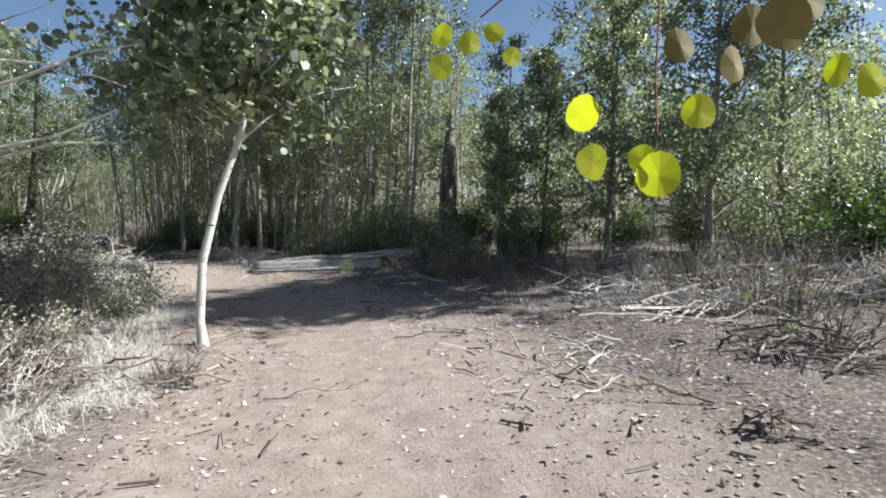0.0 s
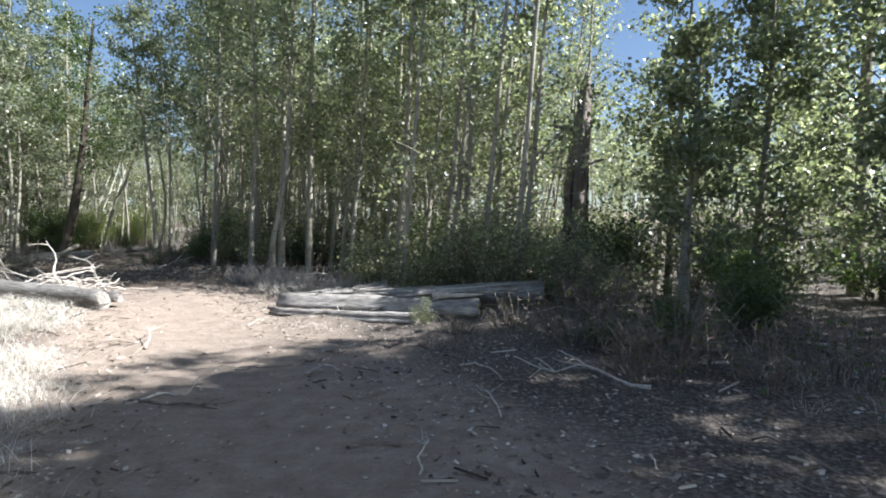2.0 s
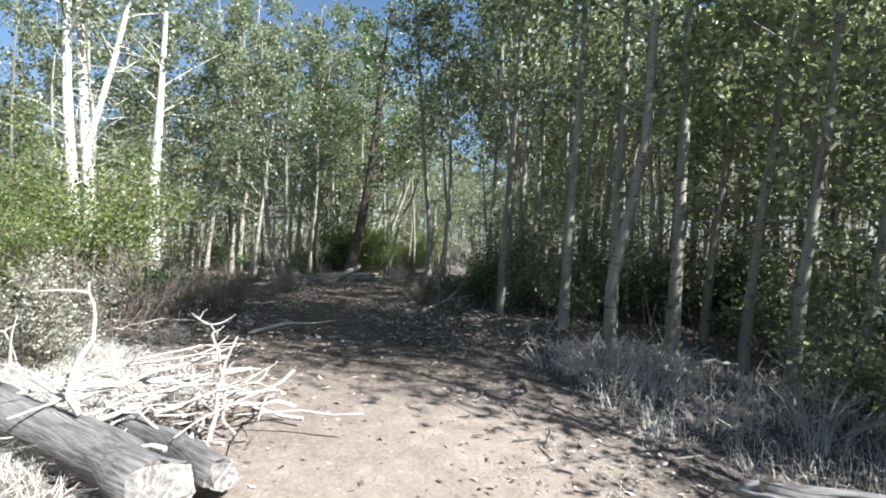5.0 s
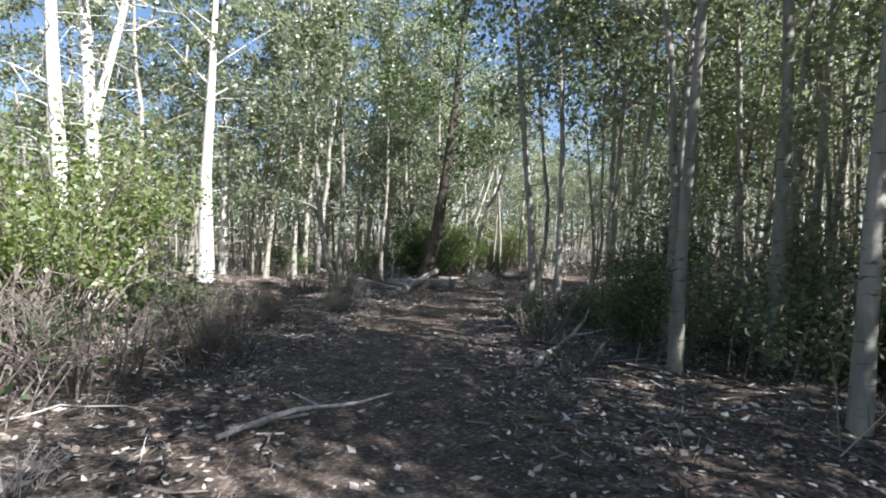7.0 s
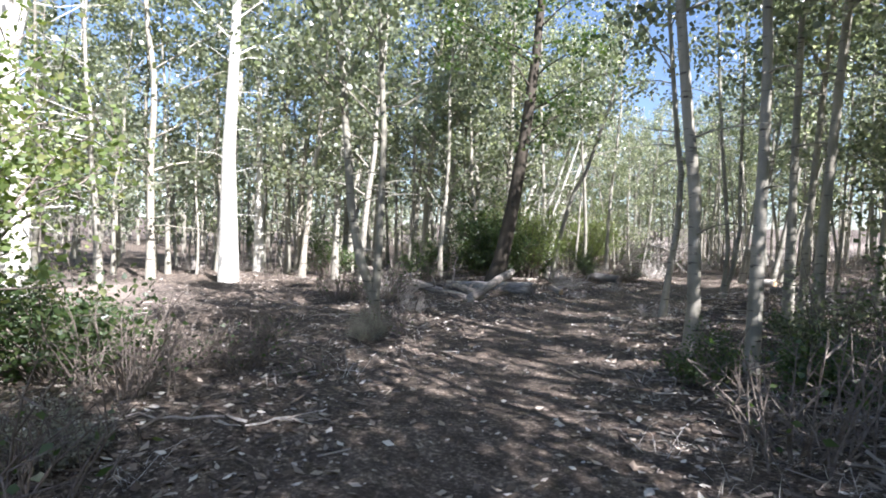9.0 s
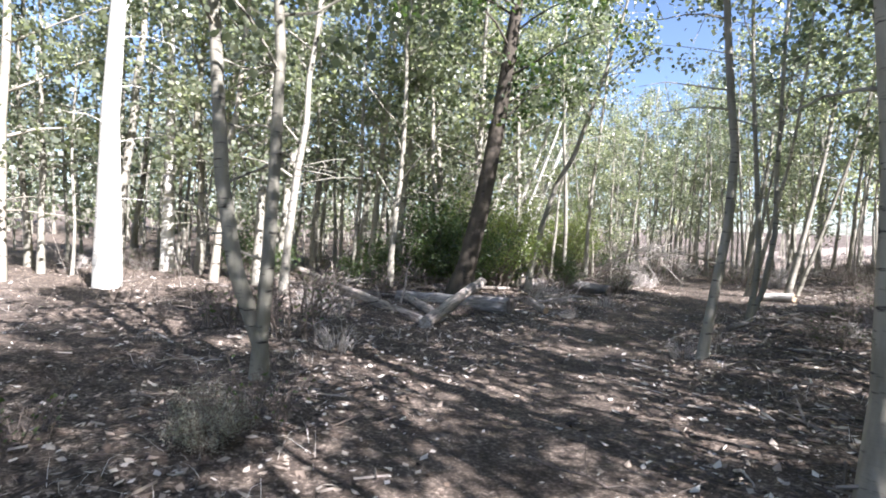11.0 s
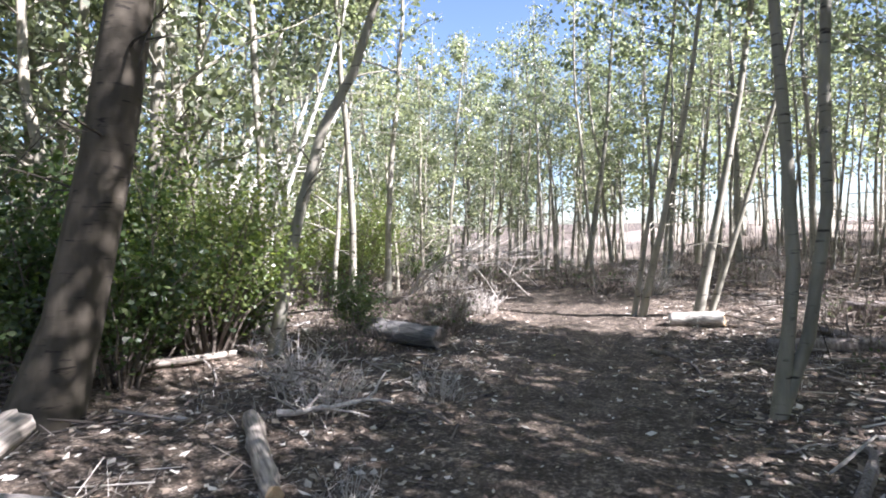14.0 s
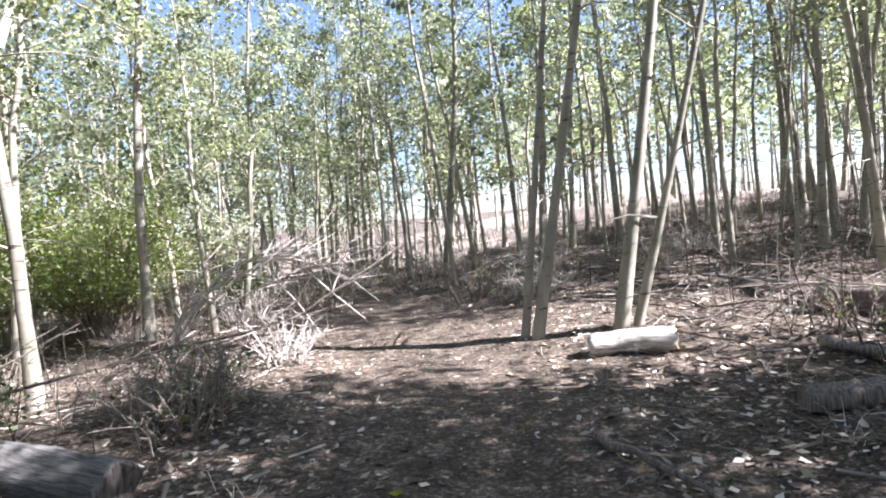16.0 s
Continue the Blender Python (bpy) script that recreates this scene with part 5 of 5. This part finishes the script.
def round_leaf(size):
    """A cupped round leaf in the xz plane, its stalk end at the origin, hanging down."""
    a = np.linspace(0, 2 * np.pi, 15)[:-1]
    rad = 0.5 * size * (1 + 0.1 * np.cos(a) ** 3 + 0.015 * np.sin(9 * a))
    v = np.stack([rad * np.sin(a), 0.12 * size * np.sin(a) ** 2, -0.5 * size - rad * np.cos(a) * -1.05], 1)
    v = np.concatenate([v, [(0, 0, -0.5 * size)]])
    return Shape().add(v, [(i, (i + 1) % 14, 14) for i in range(14)])


SPRAY = ((0.415, 1.277, 1.459, 0.062), (0.429, 1.292, 1.381, 0.061), (0.521, 1.302, 1.383, 0.048), (0.521, 1.261, 1.356, 0.074), (0.599, 1.277, 1.460, 0.058), (0.181, 1.658, 1.648, 0.059), (0.185, 1.683, 1.732, 0.052), (0.237, 1.692, 1.717, 0.055), (0.282, 1.724, 1.741, 0.051), (0.366, 1.812, 1.709, 0.051), (0.647, 1.204, 1.576, 0.061), (0.631, 1.071, 1.532, 0.071), (0.589, 1.355, 1.592, 0.060), (0.623, 1.231, 1.524, 0.056), (0.680, 1.135, 1.587, 0.064), (0.779, 1.200, 1.503, 0.048), (0.774, 1.148, 1.470, 0.050))
tw = Shape()
tw.tube(bent((2.5, 0.3, 2.3), (0.55, 1.27, 1.93), 7, 0.1, 0.01, R(3)), np.linspace(0.012, 0.003, 7), 5)
tw.tube(bent((0.55, 1.27, 1.93), (0.512, 1.28, 1.43), 6, 0, 0.006, R(4)), np.linspace(0.003, 0.0015, 6), 5)
tw.tube(bent((1.2, 1.0, 2.2), (0.27, 1.63, 1.77), 7, 0.03, 0.01, R(5)), np.linspace(0.005, 0.002, 7), 5)
twig = part("twig", tw, REDTWIG, None, "thin red-brown twig")
twig.parent = over
twig.matrix_parent_inverse = over.matrix_basis.inverted()
r = R(6)
for x, y, z, size in SPRAY:
    lf = part("leaf", round_leaf(size), (LEAF_YELLOW, LEAF_BROWN)[int(z > 1.5 and 0.58 < x < 0.7)], twig)
    lf.matrix_basis = pose(x, y, z + size * 0.5, r.normal(0, 9), r.normal(0, 28), r.normal(0, 13))

# one yellow leaf lying on the trail
lf = tagged(part("fallen_leaf", round_leaf(0.07), LEAF_YELLOW), "single bright yellow aspen leaf lying on the trail", "leaf")
lf.matrix_basis = pose(*spot(-17.93, 31.5, 0.02), 82, 0, 30)
